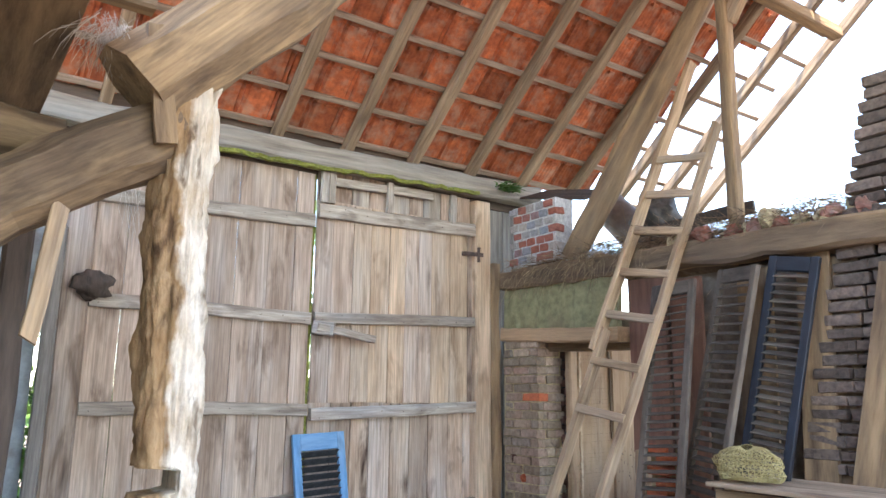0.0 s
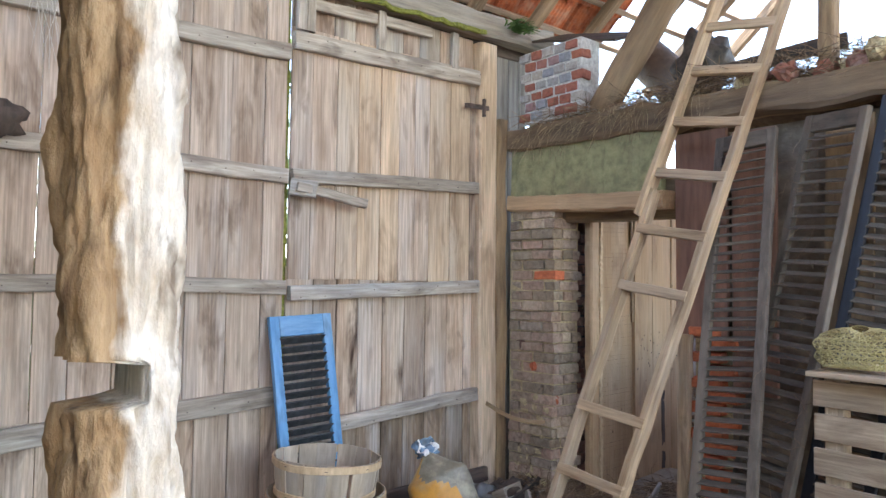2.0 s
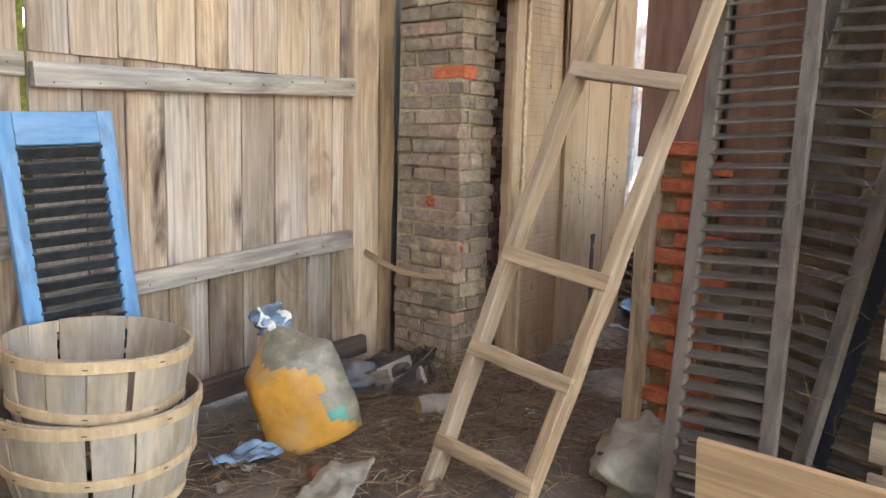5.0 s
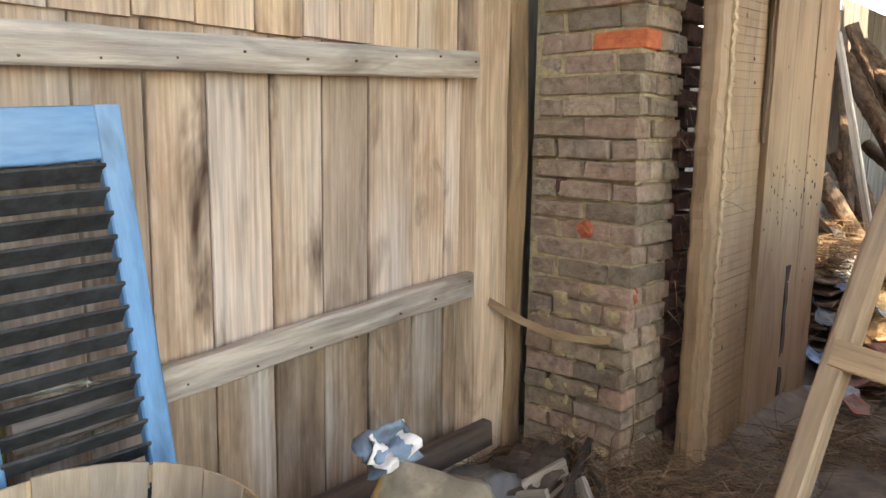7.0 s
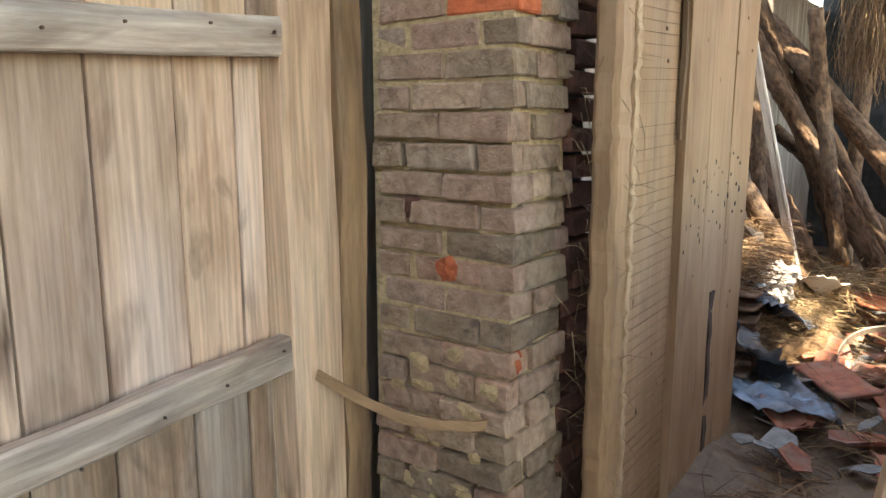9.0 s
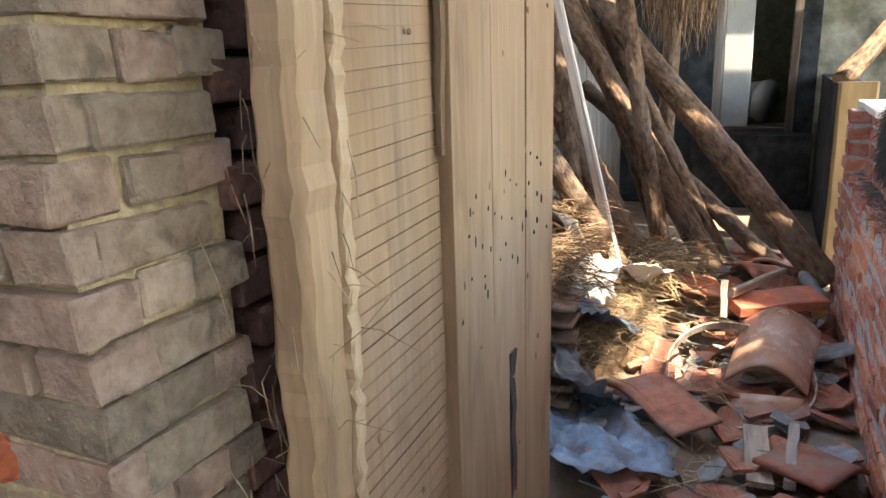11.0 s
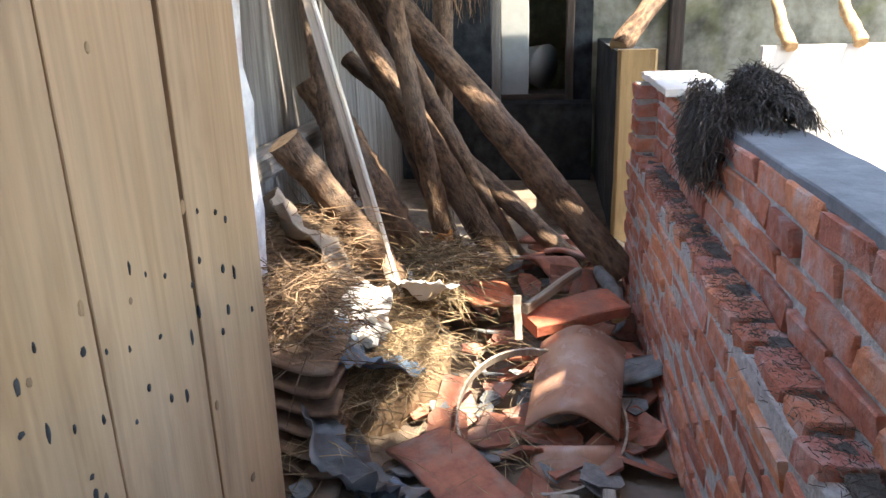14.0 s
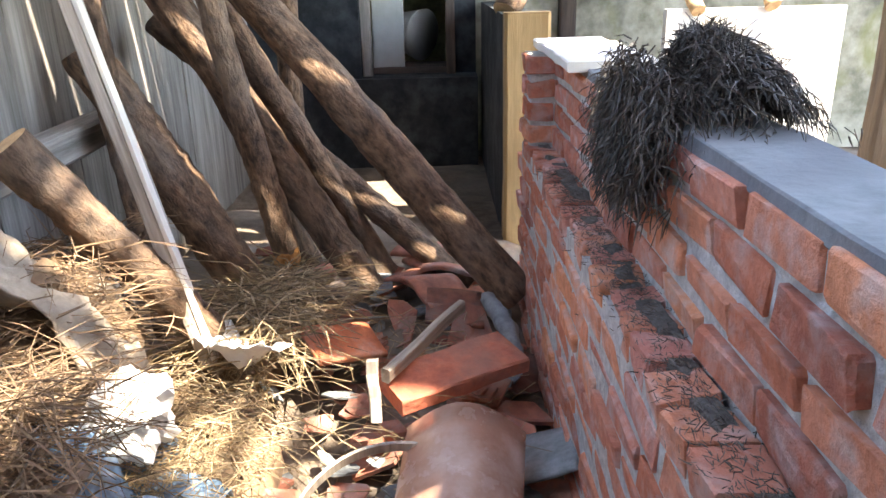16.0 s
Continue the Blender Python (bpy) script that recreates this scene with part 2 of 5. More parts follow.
M["brick_red"] = material("red brick", (1, 1, 1), (0.70, 0.66, 0.66), 0.92, 30, 1, 0.9, 0.2, (0.60, 0.56, 0.53), 17.0, 0.35,
                          ramp=[(0.0, (0.52, 0.17, 0.11)), (0.25, (0.70, 0.235, 0.125)), (0.5, (0.58, 0.22, 0.155)), (0.75, (0.74, 0.30, 0.15)), (1.0, (0.50, 0.20, 0.16))], blotch=(0.55, 0.54, 0.53), blotch_size=10.0, blotch_amount=0.5)
M["brick_mixed"] = material("red and blue-grey brick", (1, 1, 1), (0.62, 0.6, 0.6), 0.9, 34, 1, 0.7, 0.12,
                            ramp=[(0.0, (0.45, 0.15, 0.09)), (0.3, (0.42, 0.16, 0.12)), (0.5, (0.30, 0.33, 0.38)), (0.75, (0.52, 0.46, 0.40)), (1.0, (0.28, 0.30, 0.36))])
M["mortar"] = material("grey lime mortar", (0.68, 0.665, 0.64), (0.40, 0.39, 0.375), 0.95, 40, 1, 1.0, 0.05)
M["mortar_tan"] = material("sandy mortar", (0.66, 0.53, 0.30), (0.38, 0.29, 0.165), 0.95, 30, 1, 1.0, 0.05)
M["cement"] = material("smooth grey cement", (0.22, 0.23, 0.24), (0.13, 0.14, 0.15), 0.9, 12, 1, 0.4, 0.05, (0.09, 0.09, 0.10), 6.0, 0.7)
M["ledge_dirt"] = material("dark gritty mortar dirt", (0.20, 0.185, 0.17), (0.075, 0.068, 0.06), 0.95, 40, 1, 1.0, 0.05)
M["limewash"] = material("flaking limewash", (0.72, 0.72, 0.71), (0.50, 0.51, 0.53), 0.9, 14, 1, 0.6, 0.05, (0.40, 0.13, 0.09), 5.0, 0.85)
M["plaster"] = material("mouldy white plaster", (0.40, 0.39, 0.32), (0.15, 0.15, 0.11), 0.92, 4, 1, 0.4, 0.03, (0.025, 0.025, 0.022), 1.5, 1.0, blotch=(0.16, 0.17, 0.06), blotch_size=2.2, blotch_amount=0.8)
M["plaster_blue"] = material("blue-grey chalk plaster", (0.46, 0.52, 0.55), (0.28, 0.32, 0.34), 0.92, 9, 1, 0.5, 0.05, (0.14, 0.12, 0.10), 3.0, 0.7)
M["clay"] = material("clay roof tile", (0.62, 0.185, 0.075), (0.29, 0.08, 0.042), 0.88, 12, 1, 0.5, 0.3, (0.46, 0.33, 0.26), 7.0, 0.65)
M["clay_dusty"] = material("dust-brown clay tile", (0.26, 0.16, 0.10), (0.11, 0.07, 0.048), 0.9, 16, 1, 0.5, 0.3, (0.30, 0.25, 0.20), 7.0, 0.6)
M["clay_slab"] = material("bright red clay", (0.58, 0.165, 0.085), (0.36, 0.10, 0.06), 0.85, 22, 1, 0.5, 0.05, (0.24, 0.15, 0.12), 6.0, 0.6)
M["clay_old"] = material("old broken clay tile", (0.42, 0.155, 0.095), (0.22, 0.09, 0.065), 0.85, 16, 1, 0.4, 0.35, (0.26, 0.215, 0.185), 7.0, 0.75)
M["slate"] = material("grey slate shards", (0.26, 0.275, 0.28), (0.14, 0.15, 0.155), 0.8, 20, 1, 0.4, 0.25)
M["glazed"] = material("brown glazed ridge tile", (0.40, 0.23, 0.165), (0.28, 0.15, 0.105), 0.28, 8, 1, 0.15, 0.08, (0.58, 0.48, 0.42), 5.0, 0.5)
M["earth"] = material("earth and dust", (0.22, 0.165, 0.12), (0.09, 0.065, 0.047), 0.95, 7, 1, 0.9, 0.0, (0.27, 0.235, 0.20), 1.2, 0.6)
M["straw"] = material("dry straw", (0.37, 0.275, 0.16), (0.17, 0.115, 0.062), 0.8, 20, 1, 0.1, 0.6, island=True)
M["hay"] = material("brown old hay", (0.27, 0.175, 0.10), (0.12, 0.075, 0.045), 0.9, 20, 1, 0.1, 0.55, island=True)
M["chaff"] = material("grey chaff", (0.17, 0.14, 0.11), (0.07, 0.06, 0.05), 0.9, 20, 1, 0.1, 0.5, island=True)
M["thatch"] = material("blackened thatch", (0.075, 0.058, 0.045), (0.02, 0.015, 0.012), 0.6, 20, 1, 0.1, 0.6, island=True)
M["web"] = material("pale dusty roots", (0.62, 0.55, 0.46), (0.40, 0.34, 0.28), 0.85, 20, 1, 0.1, 0.2, island=True)
M["moss"] = material("bright moss", (0.26, 0.27, 0.05), (0.12, 0.13, 0.03), 0.95, 40, 1, 1.0, 0.1)
M["fern"] = material("fern leaf", (0.08, 0.17, 0.04), (0.04, 0.09, 0.02), 0.7, 20, 1, 0.1, 0.3, island=True)
M["leaf"] = material("garden leaf", (0.11, 0.22, 0.035), (0.05, 0.11, 0.02), 0.6, 20, 1, 0.1, 0.35, island=True)
M["plastic"] = material("dirty clear plastic", (0.22, 0.34, 0.48), (0.10, 0.14, 0.19), 0.25, 9, 1, 0.7, 0.1, (0.11, 0.10, 0.09), 6.0, 0.75)
M["plastic_dark"] = material("black plastic sheet", (0.09, 0.10, 0.11), (0.04, 0.045, 0.05), 0.35, 9, 1, 0.5, 0.1, (0.24, 0.22, 0.20), 4.0, 0.6)
M["bag_orange"] = material("dirty orange bag", (0.60, 0.28, 0.04), (0.40, 0.19, 0.04), 0.55, 8, 1, 0.4, 0.05, (0.32, 0.27, 0.19), 5.5, 0.75)
M["bag_clear"] = material("cloudy bag film", (0.25, 0.215, 0.16), (0.14, 0.12, 0.085), 0.4, 10, 1, 0.5, 0.05, (0.42, 0.37, 0.25), 12.0, 0.7)
M["teal"] = material("teal print", (0.08, 0.30, 0.24), (0.05, 0.22, 0.18), 0.55, 12, 1, 0.2, 0.05)
M["bag_white"] = material("white woven sack", (0.44, 0.40, 0.32), (0.28, 0.25, 0.19), 0.8, 14, 1, 0.4, 0.05, (0.18, 0.15, 0.11), 5.0, 0.7)
M["paper"] = material("white paper", (0.80, 0.79, 0.76), (0.62, 0.60, 0.57), 0.8, 8, 1, 0.3, 0.05)
M["print"] = material("dark grey print", (0.10, 0.10, 0.10), (0.06, 0.06, 0.06), 0.7, 20, 1, 0.1, 0.0)
M["print_red"] = material("faded red print", (0.50, 0.16, 0.12), (0.40, 0.12, 0.09), 0.7, 20, 1, 0.1, 0.0)
M["tan_cloth"] = material("tan sacking", (0.40, 0.33, 0.25), (0.25, 0.20, 0.15), 0.9, 14, 1, 0.6, 0.1, (0.16, 0.12, 0.09), 4.0, 0.6)
M["net"] = material("yellow onion net", (0.50, 0.42, 0.19), (0.36, 0.29, 0.12), 0.75, 30, 1, 0.3, 0.1)
M["iron"] = material("rusty iron", (0.16, 0.11, 0.09), (0.07, 0.055, 0.05), 0.75, 30, 1, 0.6, 0.1, metal=0.4)
# white of the stall board, and painted sunlight on plank edge and cap end
M["chalk"] = material("white board and painted sunlight", (0.80, 0.78, 0.73), (0.66, 0.62, 0.56), 0.75, 12, 5, 0.3, 0.05, (0.62, 0.47, 0.27), 3.0, 0.5)
M["yellow_wood"] = material("yellow-brown partition edge", (0.52, 0.34, 0.155), (0.32, 0.20, 0.085), 0.8, 14, 12, 0.4, 0.05, blotch=(0.14, 0.085, 0.04), blotch_size=7.0, blotch_amount=0.5)
M["cream"] = material("cream enamel", (0.50, 0.52, 0.50), (0.42, 0.44, 0.42), 0.35, 6, 1, 0.05, 0.02)
# near-black: the shade of enclosed places is put into this wall colour
M["black_wall"] = material("near-black wall, shade painted in", (0.026, 0.032, 0.038), (0.009, 0.011, 0.014), 0.9, 7, 1, 0.6, 0.05, (0.07, 0.08, 0.085), 3.5, 0.5)
M["pot"] = material("brown metal drum", (0.20, 0.15, 0.12), (0.12, 0.09, 0.075), 0.6, 12, 1, 0.2, 0.05)


# ---- helpers ----
WORLD = {}


def rng(seed):
    return np.random.RandomState(seed)


def mesh(name, verts, faces, mat, smooth=False):
    me = bpy.data.meshes.new(name)
    me.from_pydata([tuple(map(float, v)) for v in verts], [], [tuple(map(int, f)) for f in faces])
    me.materials.append(mat)
    if smooth:
        me.polygons.foreach_set("use_smooth", [True] * len(me.polygons))
    me.update()
    return me


def put(name, me, m, parent=None, label="", category="", group="", kind=""):
    """Links a mesh at the world pose m, under a thing or a part if one is given."""
    ob = new(name, me)
    WORLD[ob] = m
    if parent is not None:
        ob.parent = parent
        ob.matrix_basis = WORLD[parent].inverted() @ m
    else:
        ob.matrix_basis = m
    return tagged(ob, label, category, group, kind)


def thing(name, m, label, category, group="", kind=""):
    return put(name, None, m, None, label, category, group, kind)


def rect(w, d, c=0.12):
    """A rectangle with cut corners."""
    c = min(w, d) * c
    a, b = w / 2, d / 2
    return [(-a + c, -b), (a - c, -b), (a, -b + c), (a, b - c), (a - c, b), (-a + c, b), (-a, b - c), (-a, -b + c)]


def ring(r, n=12):
    return [(r * math.cos(2 * math.pi * i / n), r * math.sin(2 * math.pi * i / n)) for i in range(n)]


def sweep(length, prof, n=6, wob=0.003, bend=0.0, taper=1.0, seed=0, rough=0.0, slant=0.0):
    """A bar along local z: rings of the profile with slight wander, worn faces and tapering."""
    r = rng(seed)
    k = len(prof)
    p = np.array(prof)
    verts = []
    ph = r.rand(4) * 6.3
    for i in range(n + 1):
        s = i / n
        sc = 1 + (taper - 1) * s
        off = np.array([math.sin(s * 3.1 + ph[0]) * bend, math.sin(s * 4.3 + ph[1]) * bend * 0.6]) + (r.rand(2) - 0.5) * wob * 2
        ringp = p * sc + off
        if rough:
            a = np.linspace(0, 2 * math.pi, k, endpoint=False)
            ringp = ringp * (1 + rough * (np.sin(a * 2 + s * 9 + ph[2]) * 0.5 + np.sin(a * 3 - s * 14 + ph[3]) * 0.35 + (r.rand(k) - 0.5) * 0.7))[:, None]
        ringp = ringp + (r.rand(k, 2) - 0.5) * wob
        z = length * s
        for x, y in ringp:
            verts.append((x, y, z + (slant * x if i in (0, n) else 0)))
    faces = [tuple(range(k))[::-1], tuple(range(n * k, n * k + k))]
    for i in range(n):
        for j in range(k):
            faces.append((i * k + j, i * k + (j + 1) % k, (i + 1) * k + (j + 1) % k, (i + 1) * k + j))
    return verts, faces


def aim(p0, p1, side=(1, 0, 0)):
    """The pose at p0 with local z towards p1 and local x near side."""
    p0, p1 = Vector(p0), Vector(p1)
    z = (p1 - p0).normalized()
    y = z.cross(Vector(side)).normalized()
    x = y.cross(z)
    m = Matrix((x, y, z)).transposed().to_4x4()
    m.translation = p0
    return m


SEED = [0]


def bar(name, p0, p1, w, d, mat, parent=None, side=(1, 0, 0), n=5, wob=0.003, bend=0.0, taper=1.0, cut=0.12, rough=0.0, slant=0.0, **tags):
    """A squared timber from p0 to p1, w along side and d across it."""
    SEED[0] += 1
    v, f = sweep((Vector(p1) - Vector(p0)).length, rect(w, d, cut), n, wob, bend, taper, SEED[0], rough, slant)
    return put(name, mesh(name, v, f, M[mat]), aim(p0, p1, side), parent, **tags)


def log(name, p0, p1, r, mat="bark", parent=None, n=14, bend=0.02, taper=0.85, rough=0.12, sides=14, **tags):
    SEED[0] += 1
    v, f = sweep((Vector(p1) - Vector(p0)).length, ring(r, sides), n, 0.004, bend, taper, SEED[0], rough)
    me = mesh(name, v, f, M[mat], True)
    me.materials.append(M["cut"])
    for i in (0, 1):
        me.polygons[i].material_index = 1
        me.polygons[i].use_smooth = False
    return put(name, me, aim(p0, p1), parent, **tags)


def box_data(x0, y0, z0, x1, y1, z1, inset=0.0):
    v = [(x, y, z) for z in (z0, z1) for y in (y0, y1) for x in (x0, x1)]
    f = [(0, 2, 3, 1), (4, 5, 7, 6), (0, 1, 5, 4), (1, 3, 7, 5), (3, 2, 6, 7), (2, 0, 4, 6)]
    return v, f


def block(name, lo, hi, mat, parent=None, **tags):
    """A plain masonry or wall block between two corners."""
    c = Vector([(a + b) / 2 for a, b in zip(lo, hi)])
    h = [(b - a) / 2 for a, b in zip(lo, hi)]
    v, f = box_data(-h[0], -h[1], -h[2], *h)
    return put(name, mesh(name, v, f, M[mat]), Matrix.Translation(c), parent, **tags)


def strands(name, roots, ways, lengths, width, mat, seed=0, droop=0.3, m=Matrix(), parent=None, **tags):
    """Many thin three-sided stalks in one mesh, each bent once."""
    r = rng(seed)
    verts, faces = [], []
    for p, w, ln in zip(roots, ways, lengths):
        w = np.array(w) / (np.linalg.norm(w) + 1e-9)
        a = np.cross(w, r.randn(3))
        a /= np.linalg.norm(a) + 1e-9
        b = np.cross(w, a)
        mid = np.array(p) + w * ln * 0.5
        w2 = w + np.array((0, 0, -droop)) + r.randn(3) * 0.18
        w2 /= np.linalg.norm(w2)
        end = mid + w2 * ln * 0.5
        i = len(verts)
        wd = width * (0.6 + 0.8 * r.rand())
        for q, s in ((np.array(p), 1.0), (mid, 0.9), (end, 0.35)):
            for k in range(3):
                an = k * 2.094
                verts.append(q + (a * math.cos(an) + b * math.sin(an)) * wd * s)
        for lv in (0, 3):
            for k in range(3):
                faces.append((i + lv + k, i + lv + (k + 1) % 3, i + lv + 3 + (k + 1) % 3, i + lv + 3 + k))
    return put(name, mesh(name, verts, faces, M[mat]), m, parent, **tags)


def lump(name, centre, size, mat, seed, rough=0.25, n=18, squash=None, m=None, parent=None, smooth=True, **tags):
    """A crumpled closed body: a sphere pushed in and out by noise, flat below."""
    verts, faces = [], []
    k = n * 2
    for i in range(n + 1):
        th = math.pi * i / n
        for j in range(k):
            ph = 2 * math.pi * j / k
            d = Vector((math.sin(th) * math.cos(ph), math.sin(th) * math.sin(ph), math.cos(th)))
            q = noise.noise(d * 2.1 + Vector((seed * 3.7, 0, 0))) + 0.6 * abs(noise.noise(d * 5.0 + Vector((0, seed * 2.3, 0)))) + 0.3 * abs(noise.noise(d * 11.0 + Vector((0, 0, seed))))
            s = 1 + rough * q
            v = [d.x * s * size[0], d.y * s * size[1], d.z * s * size[2]]
            if squash is not None:
                v[2] = max(v[2], -size[2] * squash)
            verts.append(v)
    for i in range(n):
        for j in range(k):
            faces.append((i * k + j, (i + 1) * k + j, (i + 1) * k + (j + 1) % k, i * k + (j + 1) % k))
    return put(name, mesh(name, verts, faces, M[mat], smooth), (Matrix.Translation(centre) @ (m or Matrix())), parent, **tags)


def brick_meshes(name, mat, size=(0.21, 0.10, 0.058), count=5, jag=0.004):
    """A few worn bricks with chipped corners, to be shared."""
    out = []
    for k in range(count):
        r = rng(900 + k)
        bm = bmesh.new()
        bmesh.ops.create_cube(bm, size=1)
        for v in bm.verts:
            v.co = Vector((v.co.x * size[0], v.co.y * size[1], v.co.z * size[2])) + Vector((r.rand(3) - 0.5) * jag * 2)
        bmesh.ops.bevel(bm, geom=list(bm.edges), offset=0.005, segments=1, affect="EDGES")
        for v in bm.verts:
            v.co += Vector((r.rand(3) - 0.5) * jag)
        me = bpy.data.meshes.new(name)
        bm.to_mesh(me)
        bm.free()
        me.materials.append(M[mat])
        out.append(me)
    return out


def blob_sheet(name, m, w, h, mat, seed, amp=0.05, thick=0.004, nx=16, ny=16, curl=0.0, jag=0.12, parent=None, **tags):
    """A crumpled sheet with thickness and a ragged outline."""
    verts, faces = [], []
    for side in (0, 1):
        for j in range(ny + 1):
            for i in range(nx + 1):
                u, v = i / nx - 0.5, j / ny - 0.5
                k = 1 + jag * noise.noise(Vector((math.atan2(v, u) * 1.7, seed, 0)))
                x, y = u * w * k, v * h * k
                z = amp * (noise.noise(Vector((u * 3, v * 3, seed * 1.9))) + 0.5 * abs(noise.noise(Vector((u * 8, v * 8, seed * 0.7))))) + curl * (u * u) * w
                verts.append((x, y, z - thick * side))
    k = (nx + 1) * (ny + 1)
    for j in range(ny):
        for i in range(nx):
            a = j * (nx + 1) + i
            faces.append((a, a + 1, a + nx + 2, a + nx + 1))
            faces.append((k + a, k + a + nx + 1, k + a + nx + 2, k + a + 1))
    rim = [i for i in range(nx + 1)] + [(j + 1) * (nx + 1) + nx for j in range(ny)] + [ny * (nx + 1) + i for i in range(nx - 1, -1, -1)] + [j * (nx + 1) for j in range(ny - 1, 0, -1)]
    for a, b in zip(rim, rim[1:] + rim[:1]):
        faces.append((a, k + a, k + b, b))
    return put(name, mesh(name, verts, faces, M[mat], True), m, parent, **tags)


def plank_wall(parent, x0, x1, y, z0, z1, mats, thick=0.025, width=(0.11, 0.19), seed=0, gap=0.004, name="plank", skip=()):
    """Upright boards side by side in the plane of that y, from x0 to x1."""
    r = rng(seed)
    x, k = x0, 0
    while x < x1 - 0.02:
        w = min(width[0] + r.rand() * (width[1] - width[0]), x1 - x)
        if k not in skip:
            yy = y + (r.rand() - 0.5) * 0.006
            bar(name, (x + w / 2, yy, z0 + r.rand() * 0.01), (x + w / 2 + (r.rand() - 0.5) * 0.006, yy, z1 - r.rand() * 0.01), w - gap, thick, mats[int(r.rand() * len(mats))], parent, n=3, wob=0.0012)
        x += w
        k += 1


# ---- ground ----
def ground():
    axis = sorted(set([-400, -150, -60, -25, -12, -6, -3] + [round(-1.5 + 0.12 * i, 3) for i in range(118)] + [14, 18, 26, 45, 90, 200, 400]))
    ay = sorted(set([-400, -150, -60, -25, -12, -6, -3] + [round(-1.5 + 0.12 * i, 3) for i in range(66)] + [8, 12, 20, 45, 90, 200, 400]))
    verts, faces = [], []
    for y in ay:
        for x in axis:
            near = -1.5 <= x <= 12.6 and -1.5 <= y <= 6.4
            z = 0.035 * noise.noise(Vector((x * 2.2, y * 2.2, 0))) + 0.02 * noise.noise(Vector((x * 7, y * 7, 3))) if near else -0.02
            if 4.6 < x < 9.5 and 3.6 < y < 5.3:
                z += 0.05 + 0.10 * max(0, (y - 4.2)) * min(1, (x - 4.6)) + 0.05 * noise.noise(Vector((x * 3.1, y * 3.1, 9)))
            verts.append((x, y, z))
    w = len(axis)
    for j in range(len(ay) - 1):
        for i in range(w - 1):
            faces.append((j * w + i, j * w + i + 1, (j + 1) * w + i + 1, (j + 1) * w + i))
    put("ground", mesh("ground", verts, faces, M["earth"], True), Matrix(), None, "bare earth floor strewn with dust and chaff", "ground", kind="structure")


ground()

# ---- gate wall ----
GATE = 5.28
gate = thing("door_1", Matrix.Translation((2.47, GATE, 0)), "tall closed double barn door of weathered brown boards", "barn door", kind="structure")


def gate_rails(x0, x1, levels, mat="rail"):
    for za, zb, h in levels:
        bar("rail", (x0, GATE - 0.035, za), (x1, GATE - 0.035, zb), h, 0.05, mat, gate, side=(0, 0, 1), n=9, wob=0.004, bend=0.006)


plank_wall(gate, 0.93, 2.46, GATE, 0.80, 3.28, ["gate"], width=(0.15, 0.24), seed=3)
plank_wall(gate, 0.93, 2.46, GATE + 0.024, 0.06, 0.86, ["gate_low", "gate"], width=(0.15, 0.24), seed=4)
plank_wall(gate, 2.49, 4.00, GATE, 1.52, 3.08, ["gate_warm", "gate"], width=(0.13, 0.20), seed=5)
plank_wall(gate, 2.49, 4.00, GATE + 0.024, 0.655, 1.60, ["gate_low", "gate"], width=(0.13, 0.20), seed=6, gap=0.006)
# boards below the low rail, darkened by damp and painted shade
plank_wall(gate, 2.49, 4.00, GATE + 0.024, 0.08, 0.654, ["gate_damp_shade"], width=(0.13, 0.20), seed=6, gap=0.006)
plank_wall(gate, 2.50, 4.00, GATE + 0.026, 3.02, 3.33, ["rail", "gate"], width=(0.13, 0.20), seed=7)
gate_rails(0.93, 2.46, [(2.86, 2.90, 0.10), (2.16, 2.14, 0.09), (1.48, 1.47, 0.085), (0.72, 0.84, 0.11)])
gate_rails(2.49, 4.03, [(2.98, 3.03, 0.11), (2.15, 2.21, 0.085), (1.43, 1.50, 0.09), (0.60, 0.715, 0.09)])
bar("rail", (2.56, GATE - 0.03, 3.23), (3.55, GATE - 0.03, 3.27), 0.07, 0.04, "rail", gate, side=(0, 0, 1))
for x in (2.53, 2.59, 3.12, 3.76):
    bar("cleat", (x, GATE - 0.045, 3.05), (x, GATE - 0.045, 3.31), 0.06, 0.04, "rail", gate)
bar("latch_bar", (2.50, GATE - 0.09, 2.08), (2.95, GATE - 0.16, 2.00), 0.055, 0.05, "rail", gate, side=(0, 0, 1))
bar("latch_block", (2.49, GATE - 0.03, 2.08), (2.62, GATE - 0.12, 2.06), 0.10, 0.06, "rail", gate, side=(0, 0, 1))
bar("meeting_strip", (2.475, GATE + 0.02, 0.1), (2.475, GATE + 0.02, 3.28), 0.03, 0.012, "moss", gate)
strap = bar("strap_hinge", (3.85, GATE - 0.065, 2.80), (4.08, GATE - 0.065, 2.81), 0.035, 0.008, "iron", gate, side=(0, 0, 1), label="rusty iron strap hinge")
bar("hinge_pin", (4.02, GATE - 0.08, 2.74), (4.02, GATE - 0.08, 2.87), 0.022, 0.022, "iron", strap)
gate_wall = thing("wall_north", Matrix.Translation((2.5, 5.4, 0)), "timber-framed outer wall of the old barn", "wall", kind="structure")
bar("gate_post", (4.10, 5.27, 0), (4.08, 5.27, 3.30), 0.17, 0.12, "gate_warm", gate_wall, n=10, wob=0.006, rough=0.02)
bar("gate_post", (4.22, 5.25, 0), (4.22, 5.25, 2.75), 0.09, 0.10, "oak", gate_wall, n=14, wob=0.01, rough=0.07)
bar("gate_post", (0.84, 5.27, 0), (0.84, 5.27, 3.30), 0.17, 0.11, "gate", gate_wall, n=8, wob=0.004)
bar("jamb_board", (0.70, 5.20, 0), (0.72, 5.20, 2.6), 0.08, 0.05, "grey_wood", gate_wall)
